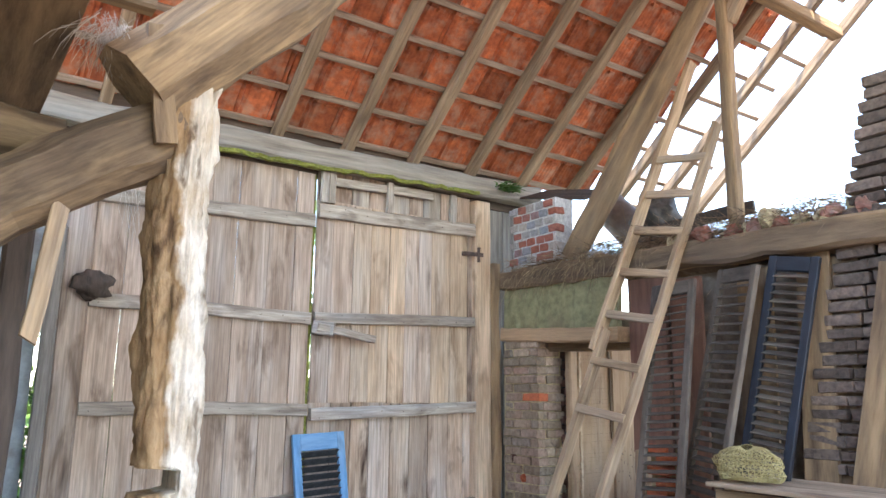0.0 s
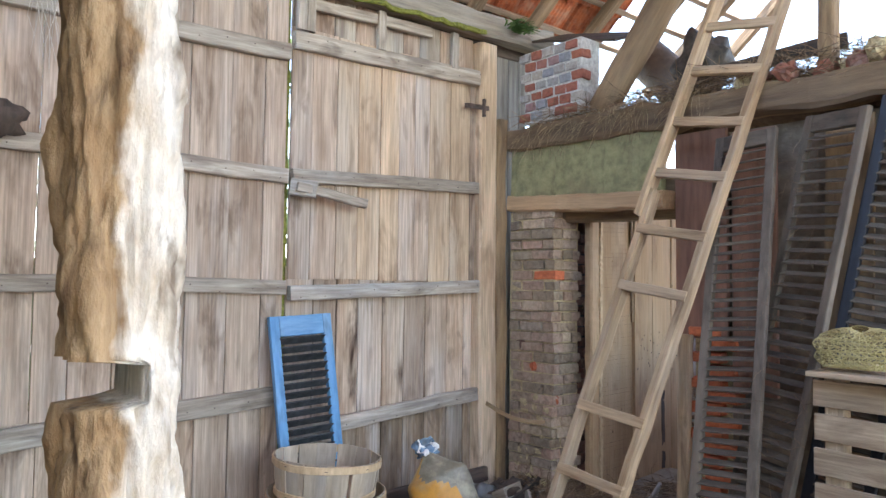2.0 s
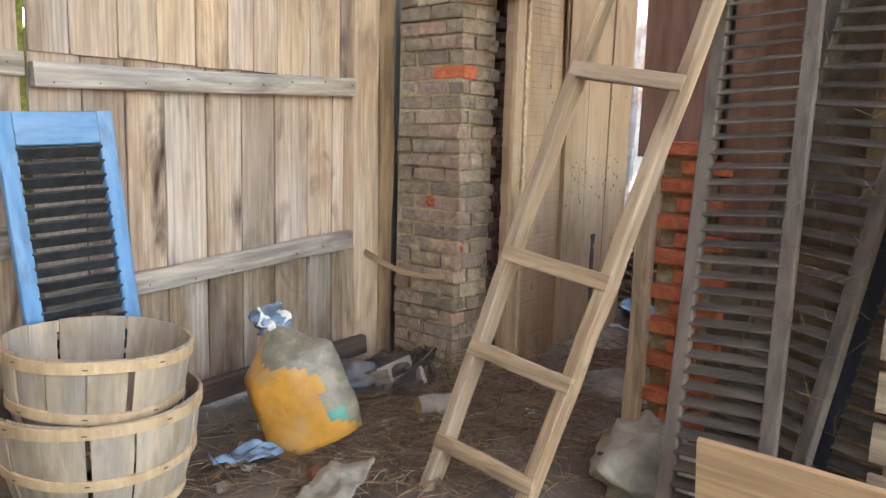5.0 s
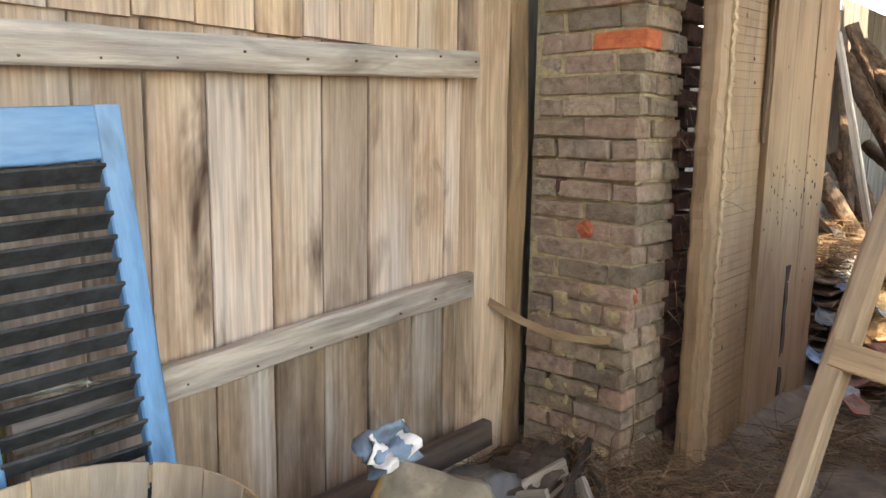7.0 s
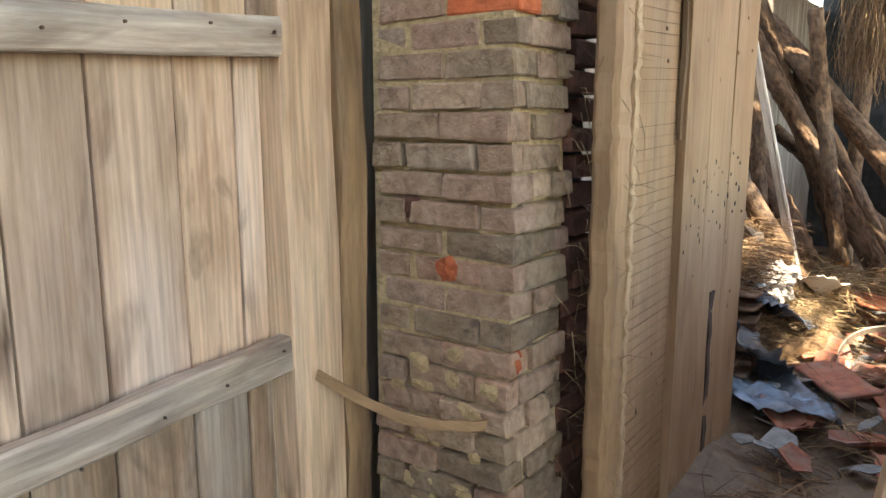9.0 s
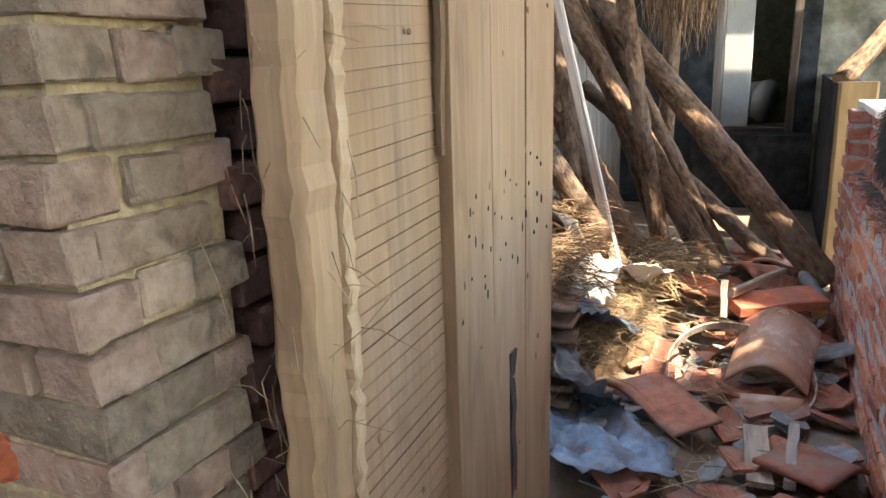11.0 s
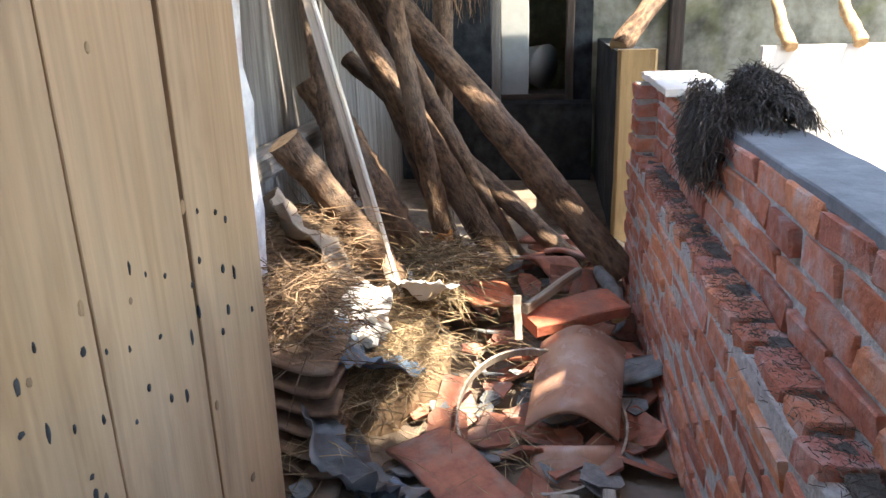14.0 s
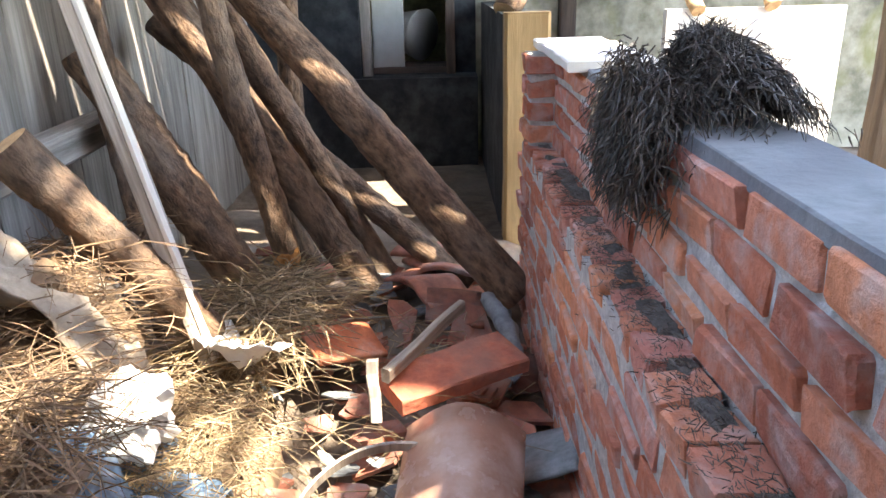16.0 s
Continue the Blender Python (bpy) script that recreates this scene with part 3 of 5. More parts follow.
bar("wall_plate", (0.2, 5.25, 3.36), (4.75, 5.25, 3.46), 0.17, 0.16, "plate", gate_wall, side=(0, 0, 1), n=24, wob=0.008, bend=0.012, rough=0.05)
bar("moss_strip", (1.2, 5.17, 3.275), (4.0, 5.17, 3.355), 0.03, 0.03, "moss", gate_wall, side=(0, 0, 1), n=40, wob=0.012)
for i, (x0, x1) in enumerate(((4.63, 7.05), (8.35, 12.0))):
    plank_wall(gate_wall, x0, x1, 5.36, 0, 1.8 if i == 0 else 2.3, ["grey_wood"], width=(0.22, 0.32), seed=30 + i, gap=0.004)
plank_wall(gate_wall, 7.05, 8.35, 5.36, 0.0, 2.2, ["grey_wood"], width=(0.24, 0.34), seed=41, gap=0.006)
bar("sill_beam", (6.9, 5.26, 0.86), (8.5, 5.26, 0.86), 0.10, 0.12, "grey_wood", gate_wall, side=(0, 0, 1))
bar("header", (0.0, 5.345, 3.40), (4.75, 5.345, 3.46), 0.34, 0.02, "dark_wood", gate_wall, side=(0, 0, 1), n=4)
bar("eave_board", (-1.0, 5.33, 3.55), (4.7, 5.33, 3.62), 0.16, 0.02, "dark_wood", gate_wall, side=(0, 0, 1), n=4)
plank_wall(gate_wall, 4.14, 4.62, 5.37, 0, 3.3, ["grey_wood"], seed=47, gap=0.012)
block("infill", (-0.3, 5.30, 0), (0.66, 5.42, 3.3), "plaster_blue", gate_wall)

# fern on the plate
r = rng(12)
strands("fern", [(4.28 + r.randn() * 0.05, 5.12, 3.40 + r.rand() * 0.05) for _ in range(120)], [(r.randn() * 0.8, -0.5 - r.rand(), 0.6 * r.rand()) for _ in range(120)],
        [0.06 + 0.1 * r.rand() for _ in range(120)], 0.006, "fern", 3, 0.6, label="small green fern rooted on the wall plate", category="fern", kind="stuff")

# ---- roof ----
PITCH = radians(39.5)
RUN, RISE = math.cos(PITCH), math.sin(PITCH)


def on_roof(x, s, h=0.0):
    """A point s metres up the slope from the eave, h below the tiles."""
    return Vector((x, 5.30 - s * RUN - h * RISE, 3.56 + s * RISE - h * RUN))


TOP = 4.9
roof = thing("roof", Matrix.Translation((3, 5.3, 3.56)), "steep roof of orange clay tiles seen from below", "roof", kind="structure")
for i in range(12):
    x = 0.3 + 0.61 * i
    bar("rafter", on_roof(x - 0.02, -0.25, 0.06), on_roof(x + 0.03, TOP, 0.06), 0.075, 0.10, "rafter", roof, side=(1, 0, 0), n=10, wob=0.004, bend=0.012)
STEP = 0.33
for k in range(15):
    s = 0.05 + STEP * k
    bar("batten", on_roof(-0.5, s, -0.015), on_roof(7.05 - 0.10 * (k % 3), s, -0.015), 0.045, 0.03, "batten", roof, side=(0, RUN, -RISE), n=14, wob=0.003)


def pan_tile():
    """A clay tile with ribs along it, a rolled side and a hanging nib."""
    verts, faces = [], []
    n = 15
    for layer in (0, 1):
        for j in (0, 1):
            for i in range(n):
                u = i / (n - 1)
                z = (0.022 * math.exp(-((u - 0.06) / 0.05) ** 2) + 0.022 * math.exp(-((u - 0.94) / 0.05) ** 2)) + (0.004 if i % 2 else 0.0) - 0.013 * layer
                verts.append(((u - 0.5) * 0.262, (j - 0.5) * 0.37, z + 0.018 * j))
    k = 2 * n
    for i in range(n - 1):
        faces += [(i, i + 1, n + i + 1, n + i), (k + i, k + n + i, k + n + i + 1, k + i + 1), (i, k + i, k + i + 1, i + 1), (n + i, n + i + 1, k + n + i + 1, k + n + i)]
    faces += [(0, n, k + n, k), (n - 1, k + n - 1, k + 2 * n - 1, 2 * n - 1)]
    b = len(verts)
    v, f = box_data(-0.03, 0.13, -0.03, 0.03, 0.155, 0.0)
    return verts + v, faces + [tuple(q + b for q in ff) for ff in f]


tile_mesh = mesh("tile", *pan_tile(), M["clay"])
r = rng(5)
slope = Matrix.Rotation(math.pi, 4, "Z") @ Matrix.Rotation(PITCH, 4, "X")
for k in range(14):
    for i in range(22):
        x = 1.15 + 0.262 * i
        if k > 7 and x > 5.35 and r.rand() < 0.07:
            continue
        if x > 6.15 - 0.1 * abs(k - 4) and r.rand() < 0.75 or x > 5.3 and r.rand() < 0.15:
            continue
        if (x > 5.55 and k < 3) or (x > 5.85 and k < 6) or (5.15 < x < 5.5 and k == 10):
            continue
        p = on_roof(x, 0.05 + STEP * k + 0.12, -0.045)
        put("tile", tile_mesh, Matrix.Translation(p) @ slope @ Matrix.Rotation((r.rand() - 0.5) * 0.03, 4, "Z"), roof)
rest_v, rest_f = [], []
for k in range(14):
    for i in range(6):
        mm = Matrix.Translation(on_roof(1.15 - 0.262 * (i + 1), 0.05 + STEP * k + 0.12, -0.045)) @ slope
        b = len(rest_v)
        v, f = pan_tile()
        rest_v += [mm @ Vector(q) for q in v]
        rest_f += [tuple(q + b for q in ff) for ff in f]
put("tile_field", mesh("tile_field", rest_v, rest_f, M["clay"]), Matrix(), roof, kind="stuff")
# the far slope of the roof, behind the camera, unseen and sized to block sun
ridge_y, ridge_z = 5.30 - TOP * RUN, 3.56 + TOP * RISE
v, f = sweep(3.7, rect(5.3, 0.06, 0.02), 2, 0)
put("roof_south", mesh("roof_south", v, f, M["clay_old"]), aim((1.65, ridge_y, ridge_z), (1.65, ridge_y - 3.7 * RUN, ridge_z - 3.7 * RISE)), None, "unseen far slope of the clay tile roof, sized to block sun", "roof", kind="structure")
# unseen cap, added to close the ridge gap against the sun
bar("ridge_cap", (-1.0, ridge_y + 0.12, ridge_z + 0.0), (5.2, ridge_y + 0.12, ridge_z + 0.0), 0.56, 0.05, "clay_old", roof, side=(0, RUN, -RISE), n=8, wob=0.004)
south = bpy.data.objects["roof_south"]
# unseen strips added to shade the passage; slits between let sun patches through
for x, w in ((4.56, 0.5), (5.06, 0.48), (5.49, 0.24), (5.93, 0.34), (6.42, 0.62), (7.32, 0.5), (7.84, 0.5)):
    v, f = sweep(3.7, rect(w, 0.06, 0.02), 2, 0)
    put("strip", mesh("strip", v, f, M["clay_old"]), aim((x, ridge_y, ridge_z), (x, ridge_y - 3.7 * RUN, ridge_z - 3.7 * RISE)), south)
block("wall_west", (-1.2, -3.0, 0), (-1.0, 5.4, 3.5), "plaster", None, label="plastered side wall of the barn", category="wall", kind="structure")
block("wall_west_stub", (-0.05, 3.5, 0), (0.28, 5.3, 2.5), "plaster_blue", None, label="crumbling blue-grey plastered wall", category="wall", kind="structure")

# ---- post and knees ----
def worn_post():
    """The gnarled post: hollowed, knotted, with a mortise cut through its side."""
    k, n = 84, 260
    verts, faces = [], []
    for i in range(n + 1):
        z = 2.66 * i / n
        s = i / n
        cx = 0.012 * math.sin(z * 2.4) - 0.02 * s
        for j in range(k):
            a = 2 * math.pi * j / k
            q = (abs(math.cos(a)) ** 3.2 + abs(math.sin(a)) ** 3.2) ** (-1 / 3.2)
            rad = 0.092 * q
            d = Vector((math.cos(a), math.sin(a), z * 1.6))
            rad *= 1.03 + 0.22 * noise.noise(d * 1.6) + 0.20 * noise.noise(d * 3.4 + Vector((4, 1, 0))) + 0.16 * noise.noise(d * 7) - 0.20 * max(0.0, noise.noise(d * 9 + Vector((2, 7, 1)))) - 0.14 * max(0.0, noise.noise(d * 17))
            x, y = math.cos(a) * rad + cx, math.sin(a) * rad
            if 1.275 < z < 1.345 and x < 0.02:
                x = 0.02 + (x - 0.02) * 0.05
            verts.append((x, y, z))
    for i in range(n):
        for j in range(k):
            faces.append((i * k + j, i * k + (j + 1) % k, (i + 1) * k + (j + 1) % k, (i + 1) * k + j))
    faces += [tuple(range(k))[::-1], tuple(range(n * k, n * k + k))]
    return verts, faces


frame_post = thing("timber_post", Matrix.Translation((0.775, 2.60, 0)), "gnarled pale oak post, worm-eaten with a cut mortise", "post")
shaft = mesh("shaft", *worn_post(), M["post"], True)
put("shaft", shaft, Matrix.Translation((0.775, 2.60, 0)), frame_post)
bar("knee", (0.58, 2.60, 2.56), (1.34, 2.50, 3.38), 0.30, 0.31, "knee_oak", frame_post, side=(0.7, 0, -0.7), n=9, wob=0.008, bend=0.03, taper=0.95, cut=0.26, rough=0.03, label="thick hewn curved knee brace")
bar("knee", (0.74, 2.62, 2.46), (0.18, 2.70, 2.09), 0.24, 0.22, "knee_oak", frame_post, side=(-0.5, 0, 0.8), n=8, wob=0.006, bend=0.02, taper=0.95, cut=0.22, rough=0.03, label="thick hewn curved knee brace")
bar("peg_board", (0.66, 2.48, 2.36), (0.60, 2.47, 2.75), 0.07, 0.03, "oak", frame_post)
log("loft_log", (-1.0, 3.0, 2.50), (0.42, 2.95, 2.46), 0.09, "oak", None, label="rough round joist under the boarded loft", category="joist")
bar("stub_post", (0.36, 3.44, 0.0), (0.36, 3.44, 2.5), 0.10, 0.10, "dark_wood", None, n=8, wob=0.006, rough=0.05, label="dark old post at the plastered wall end", category="post")
bar("prop_stick", (0.395, 2.60, 2.14), (0.345, 2.58, 1.72), 0.05, 0.03, "ladder", None, side=(1, 0, 0), n=4, slant=0.5, label="short yellow slanting brace stick", category="stick")
for i in range(5):
    bar("loft_board", (-0.95 + 0.3 * i, 1.6, 2.80), (-0.95 + 0.3 * i, 5.2, 2.80), 0.295, 0.03, "oak", None, label="brown loft floor board seen from below", category="board", group="loft boards")
bar("loft_joist", (-1.0, 2.30, 2.74), (0.55, 2.30, 2.73), 0.06, 0.07, "oak", None, side=(0, 0, 1), label="thin joist under the loft boards", category="joist")
bar("cross_rail", (-0.2, 3.49, 2.25), (0.34, 3.49, 2.23), 0.12, 0.06, "plaster_blue", None, side=(0, 0, 1), label="chalky grey rail fixed to the plastered wall", category="rail")
r = rng(21)
strands("nest_hay", [(0.50 + r.randn() * 0.05, 2.62 + r.randn() * 0.05, 2.70 + r.rand() * 0.10) for _ in range(260)], [(r.randn() * 0.5, r.randn() * 0.4, -0.6) for _ in range(260)],
        [0.04 + 0.12 * r.rand() for _ in range(260)], 0.0013, "web", 2, 0.9, label="tuft of pale dry roots hanging from the knee", category="hay", kind="stuff")
strands("hanging_straw", [(1.05 + r.rand() * 0.35, 5.20, 2.86 + r.rand() * 0.06) for _ in range(60)], [(r.randn() * 0.15, -0.1, -1) for _ in range(60)],
        [0.1 + 0.3 * r.rand() for _ in range(60)], 0.0018, "web", 4, 0.5, label="dusty straw wisps hanging on the door rail", category="straw", kind="stuff")
lump("wasp_nest", (0.93, 5.16, 2.25), (0.10, 0.06, 0.08), "dark_wood", 5, 0.6, 10, label="dark papery lump hung on the gate", category="nest")

# ---- cross wall: pier, lintel, jamb ----
OLD = brick_meshes("brick", "brick_old", (0.205, 0.10, 0.062))
OLD_SHORT = brick_meshes("brick", "brick_old", (0.10, 0.10, 0.062))
SHADED = brick_meshes("brick", "brick_shaded", (0.205, 0.10, 0.062))
ORANGE = brick_meshes("brick", "brick_orange", (0.205, 0.10, 0.062), 2)
cross = thing("wall_cross", Matrix.Translation((4.45, 4.0, 0)), "broken cross wall of brick, timber and earth", "wall", kind="structure")
pier = thing("brick_pier", Matrix.Translation((4.43, 4.98, 0)), "leaning pier of dusty old grey-brown bricks", "brick pier")
block("core", (4.303, 4.767, 0), (4.56, 5.20, 2.05), "mortar_tan", pier)
# near-black block added for the shade in the gap beside the old door
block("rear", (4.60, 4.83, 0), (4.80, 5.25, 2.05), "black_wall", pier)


def brick_at(meshes, x, y, z, turn, parent, r, jit=0.008, name="brick"):
    put(name, meshes[int(r.rand() * len(meshes))], Matrix.Translation((x + (r.rand() - 0.5) * jit, y + (r.rand() - 0.5) * jit, z)) @ Matrix.Rotation(radians(turn) + (r.rand() - 0.5) * 0.05, 4, "Z") @ Matrix.Rotation((r.rand() - 0.5) * 0.04, 4, "X"), parent)


r = rng(8)
H = 0.0735
for c in range(28):
    z = 0.036 + H * c
    lean = 0.02 * math.sin(c * 0.7) * 0.5
    odd = c % 2
    wide = 0.02 if c < 6 else 0.0
    ys = [4.855, 5.065] if odd else [4.80, 4.96, 5.13]
    for q, y in enumerate(ys):
        red = c == 21 and q == 0
        src = ORANGE if red else (OLD if odd or q == 1 else OLD_SHORT)
        brick_at(src, 4.335 + lean - wide, y, z, 90, pier, r, 0.014)
    for x in ([4.44, 4.53] if odd else [4.435]):
        brick_at(OLD_SHORT if odd else OLD, x + lean, 4.80, z, 0, pier, r, 0.012)
# bricks inside the gap, its shade painted into their colour
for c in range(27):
    brick_at(SHADED, 4.66 + (0.05 if c % 2 else 0.0), 4.80, 0.04 + 0.0755 * c, 0, pier, r, 0.02)
lump("chipped_brick", (4.292, 4.95, 0.925), (0.022, 0.03, 0.028), "brick_orange", 3, 0.5, 8, parent=pier, smooth=False, label="bright orange chip of a broken brick")
lump("chipped_brick", (4.33, 4.775, 0.70), (0.03, 0.022, 0.03), "brick_orange", 6, 0.5, 8, parent=pier, smooth=False, label="bright orange chip of a broken brick")
# dark lump that paints the shade of a hollow
lump("brick_hole", (4.292, 5.07, 1.08), (0.012, 0.045, 0.03), "brick_shaded", 5, 0.4, 8, parent=pier, smooth=False, label="dark broken hollow in the brickwork")
r_lime = rng(19)
for i in range(26):
    lump("lime_fleck", (4.272 + 0.004 * r_lime.rand(), 4.80 + 0.32 * r_lime.rand(), 0.12 + 0.6 * r_lime.rand()), (0.006, 0.008 + 0.022 * r_lime.rand(), 0.005 + 0.014 * r_lime.rand()), "mortar_tan", 30 + i, 0.7, 6, parent=pier, smooth=False)
bar("lintel", (4.33, 5.20, 2.115), (4.33, 3.85, 2.035), 0.115, 0.14, "pine", cross, side=(0, 0, 1), n=16, wob=0.006, rough=0.03)
bar("lintel", (4.46, 5.20, 2.10), (4.46, 3.62, 2.05), 0.26, 0.10, "oak", cross, side=(0, 0, 1), n=10)
for i in range(3):
    y0 = 5.20 - 0.44 * i
    bar("green_panel", (4.335, y0, 2.33 - 0.02 * i), (4.335, y0 - 0.437, 2.31 - 0.02 * i), 0.42, 0.05, "green_board", cross, side=(0, 0, 1), n=10, wob=0.006)
bar("loft_beam", (4.36, 5.22, 2.60), (4.36, 1.6, 2.50), 0.17, 0.20, "oak", cross, side=(0, 0, 1), n=24, wob=0.012, rough=0.05)
block("core", (4.44, 1.2, 0), (4.62, 3.52, 2.42), "earth", cross)
bar("red_board", (4.385, 3.66, 1.20), (4.385, 3.66, 2.44), 0.03, 0.34, "redbrown", cross, side=(1, 0, 0))
bar("red_board", (4.39, 3.33, 0.9), (4.39, 3.33, 2.40), 0.03, 0.26, "redbrown", cross, side=(1, 0, 0))
bar("jamb_post", (4.33, 3.755, 0), (4.34, 3.74, 1.22), 0.06, 0.07, "ladder", cross, n=10, wob=0.006, rough=0.05)
block("core", (4.435, 3.50, 0), (4.60, 3.735, 1.27), "mortar_tan", cross)
block("core", (4.42, 3.50, 1.27), (4.52, 3.70, 2.42), "earth", cross)
JAMB = brick_meshes("brick", "brick_orange", (0.205, 0.10, 0.06), 3)
for c in range(17):
    for q in range(1):
        brick_at(JAMB, 4.40, 3.63 - 0.21 * q - (0.1 if c % 2 else 0), 0.04 + 0.075 * c, 90, cross, r, 0.02)
DARK = brick_meshes("brick", "brick_dark", (0.205, 0.10, 0.058))
for c in range(30):
    z = 1.20 + 0.075 * c
    y0 = 2.53 - 0.255 * max(0, z - 1.28) + (0.025 if c % 2 else 0)
    for q in range(4):
        brick_at(DARK, 4.40, y0 - 0.1 - 0.215 * q, z, 90, cross, r, 0.02)
block("core", (4.46, 1.2, 2.3), (4.56, 1.85, 3.3), "mortar_tan", cross)
# upper brick stub on the loft
stub = thing("brick_stub", Matrix.Translation((4.5, 4.85, 2.72)), "low stub of red, white and blue-grey bricks", "brickwork")
MIX = brick_meshes("brick", "brick_mixed", (0.10, 0.10, 0.058))
block("core", (4.322, 4.54, 2.70), (4.52, 5.08, 3.24), "mortar", stub)
for c in range(7):
    for q in range(5):
        brick_at(MIX, 4.36, 5.02 - 0.113 * q + (0.0 if c % 2 else 0.05), 2.75 + 0.075 * c, 90, stub, r, 0.012)
    brick_at(MIX, 4.42, 5.06, 2.75 + 0.075 * c, 0, stub, r)

# ---- loft edge, and unseen pole decks added to shade the passage ----
loft = thing("loft_deck", Matrix.Translation((5.5, 4.4, 2.4)), "rough pole decks with old hay, added unseen to shade the passage", "loft floor", kind="structure")
r = rng(31)
# poles out of view, placed to keep sun off the wall cap and floor
for i in range(21):
    x = 4.66 + 0.112 * i
    log("loft_pole", (x, 3.08 + 0.05 * r.randn(), 2.44 + 0.01 * r.randn()), (x + 0.02 * r.randn(), 1.75 + 0.1 * r.randn(), 2.42), 0.064, "bark", loft, n=5, sides=8, taper=1.0, bend=0.0, rough=0.04)
for y in (1.9, 3.0):
    log("loft_joist", (4.45, y, 2.33), (7.1, y, 2.33), 0.06, "bark", loft, n=5, sides=8)
# second unseen deck, to keep sun off the logs; the hanging thatch suggests it
for i in range(21):
    x = 7.0 + 0.115 * i
    log("loft_pole", (x, 5.12 + 0.05 * r.randn(), 2.46), (x, 3.08 + 0.04 * r.randn(), 2.44), 0.060, "bark", loft, n=5, sides=8)
for y in (3.3, 4.6):
    log("loft_joist", (6.9, y, 2.35), (9.5, y, 2.35), 0.06, "bark", loft, n=5, sides=8)
log("loft_prop", (9.0, 4.7, 0), (9.0, 4.7, 2.35), 0.06, "bark", loft, n=5, sides=8)
log("loft_prop", (7.0, 1.95, 0), (7.0, 1.95, 2.3), 0.06, "bark", loft, n=5, sides=8)
blob_sheet("hay_bed", Matrix.Translation((4.80, 2.9, 2.55)), 0.7, 2.0, "hay", 3, 0.16, 0.08, 24, 24, parent=loft)
n = 2600
strands("loft_hay", [(4.30 + r.rand() * 0.3, 2.2 + r.rand() * 2.9, 2.62 + 0.14 * r.rand()) for _ in range(n)], [(r.randn() - 0.3, r.randn(), r.randn() * 0.45) for _ in range(n)],
        [0.08 + 0.2 * r.rand() for _ in range(n)], 0.0022, "hay", 7, 0.35, label="matted brown hay along the loft edge", category="hay", kind="stuff")
n = 500
strands("loft_straw", [(4.28 + r.rand() * 0.06, 3.6 + r.rand() * 1.5, 2.60 + 0.1 * r.rand()) for _ in range(n)], [(-0.5 + r.randn() * 0.3, r.randn() * 0.6, -0.7 + r.randn() * 0.5) for _ in range(n)],
        [0.08 + 0.22 * r.rand() for _ in range(n)], 0.002, "straw", 8, 0.6, label="loose straw hanging over the loft beam", category="straw", kind="stuff")
r = rng(33)
for i in range(16):
    y = 3.35 - 0.085 * i + 0.02 * r.randn()
    lump("rubble_stone", (4.40 + 0.05 * r.randn(), y, 2.66 + 0.015 * r.randn()), (0.06, 0.06, 0.035 + 0.03 * r.rand()), "clay_old" if i % 2 else "mortar_tan", i + 50, 0.5, 8, smooth=False, label="crumbled brick and earth on the wall top", category="rubble", group="rubble on the wall top")
log("strut", (4.40, 4.42, 2.70), (4.66, 2.95, 4.95), 0.105, "oak", None, n=18, bend=0.03, rough=0.10, label="crooked round strut rising to the roof", category="strut")
bar("roof_post", (4.43, 2.93, 2.58), (4.40, 2.90, 4.9), 0.085, 0.085, "oak", None, n=10, wob=0.006, rough=0.04, label="square upright post under the roof", category="post")
bar("roof_brace", (4.42, 2.88, 4.15), (4.40, 2.35, 4.9), 0.07, 0.10, "ladder", None, n=8, label="short pale brace under the ridge", category="brace")
bar("purlin", (-0.9, 3.35, 4.95), (6.9, 3.35, 5.02), 0.12, 0.12, "oak", None, side=(0, 0, 1), n=14, label="long round-edged purlin under the rafters", category="purlin")
bar("board_shelf", (4.62, 5.12, 3.44), (4.72, 4.42, 3.30), 0.42, 0.018, "dark_wood", None, side=(0.9, 0.1, 0.35), label="dark grey board lying on the brick stub", category="board")
v, f = sweep(0.62, ring(0.15, 20), 6, 0.002)
put("metal_drum", mesh("metal_drum", v, f, M["pot"], True), aim((4.85, 4.46, 3.24), (4.85, 4.08, 2.86)), None, "rusty brown drum lying on the loft hay", "drum")
lump("tar_roll", (4.80, 3.90, 2.98), (0.14, 0.16, 0.20), "thatch", 12, 0.5, 14, label="black tarred roll beside the drum on the loft", category="roll")
bar("loft_plank", (4.48, 3.75, 2.80), (4.60, 2.9, 2.86), 0.09, 0.03, "dark_wood", None, side=(0, 0, 1), label="dark plank lying on the loft edge", category="plank")

# ---- uprights right of the shutters ----
bar("wall_board", (4.36, 2.50, 0.0), (4.38, 2.41, 2.45), 0.03, 0.20, "oak", None, n=6, label="broad brown board standing on the wall", category="board")
bar("wall_board", (4.30, 2.38, 0.0), (4.34, 1.90, 2.30), 0.03, 0.24, "oak", None, n=6, label="broad brown board standing on the wall", category="board")
for y0, y1 in ((2.88, 2.82), (2.40, 2.28), (1.72, 1.70)):
    bar("wall_board", (4.405, y0, 0.0), (4.415, y1, 2.40), 0.025, 0.24, "oak", None, n=6, label="broad brown board standing on the wall", category="board")
bar("bent_lath", (4.05, 5.19, 0.66), (4.268, 4.81, 0.545), 0.028, 0.008, "oak", None, side=(0, 0, 1), n=12, bend=0.04, label="bent grey lath between gate post and pier", category="lath")

# ---- ladder ----
FOOT_L, FOOT_R = Vector((3.305, 4.02, 0.0)), Vector((3.315, 3.63, -0.01))
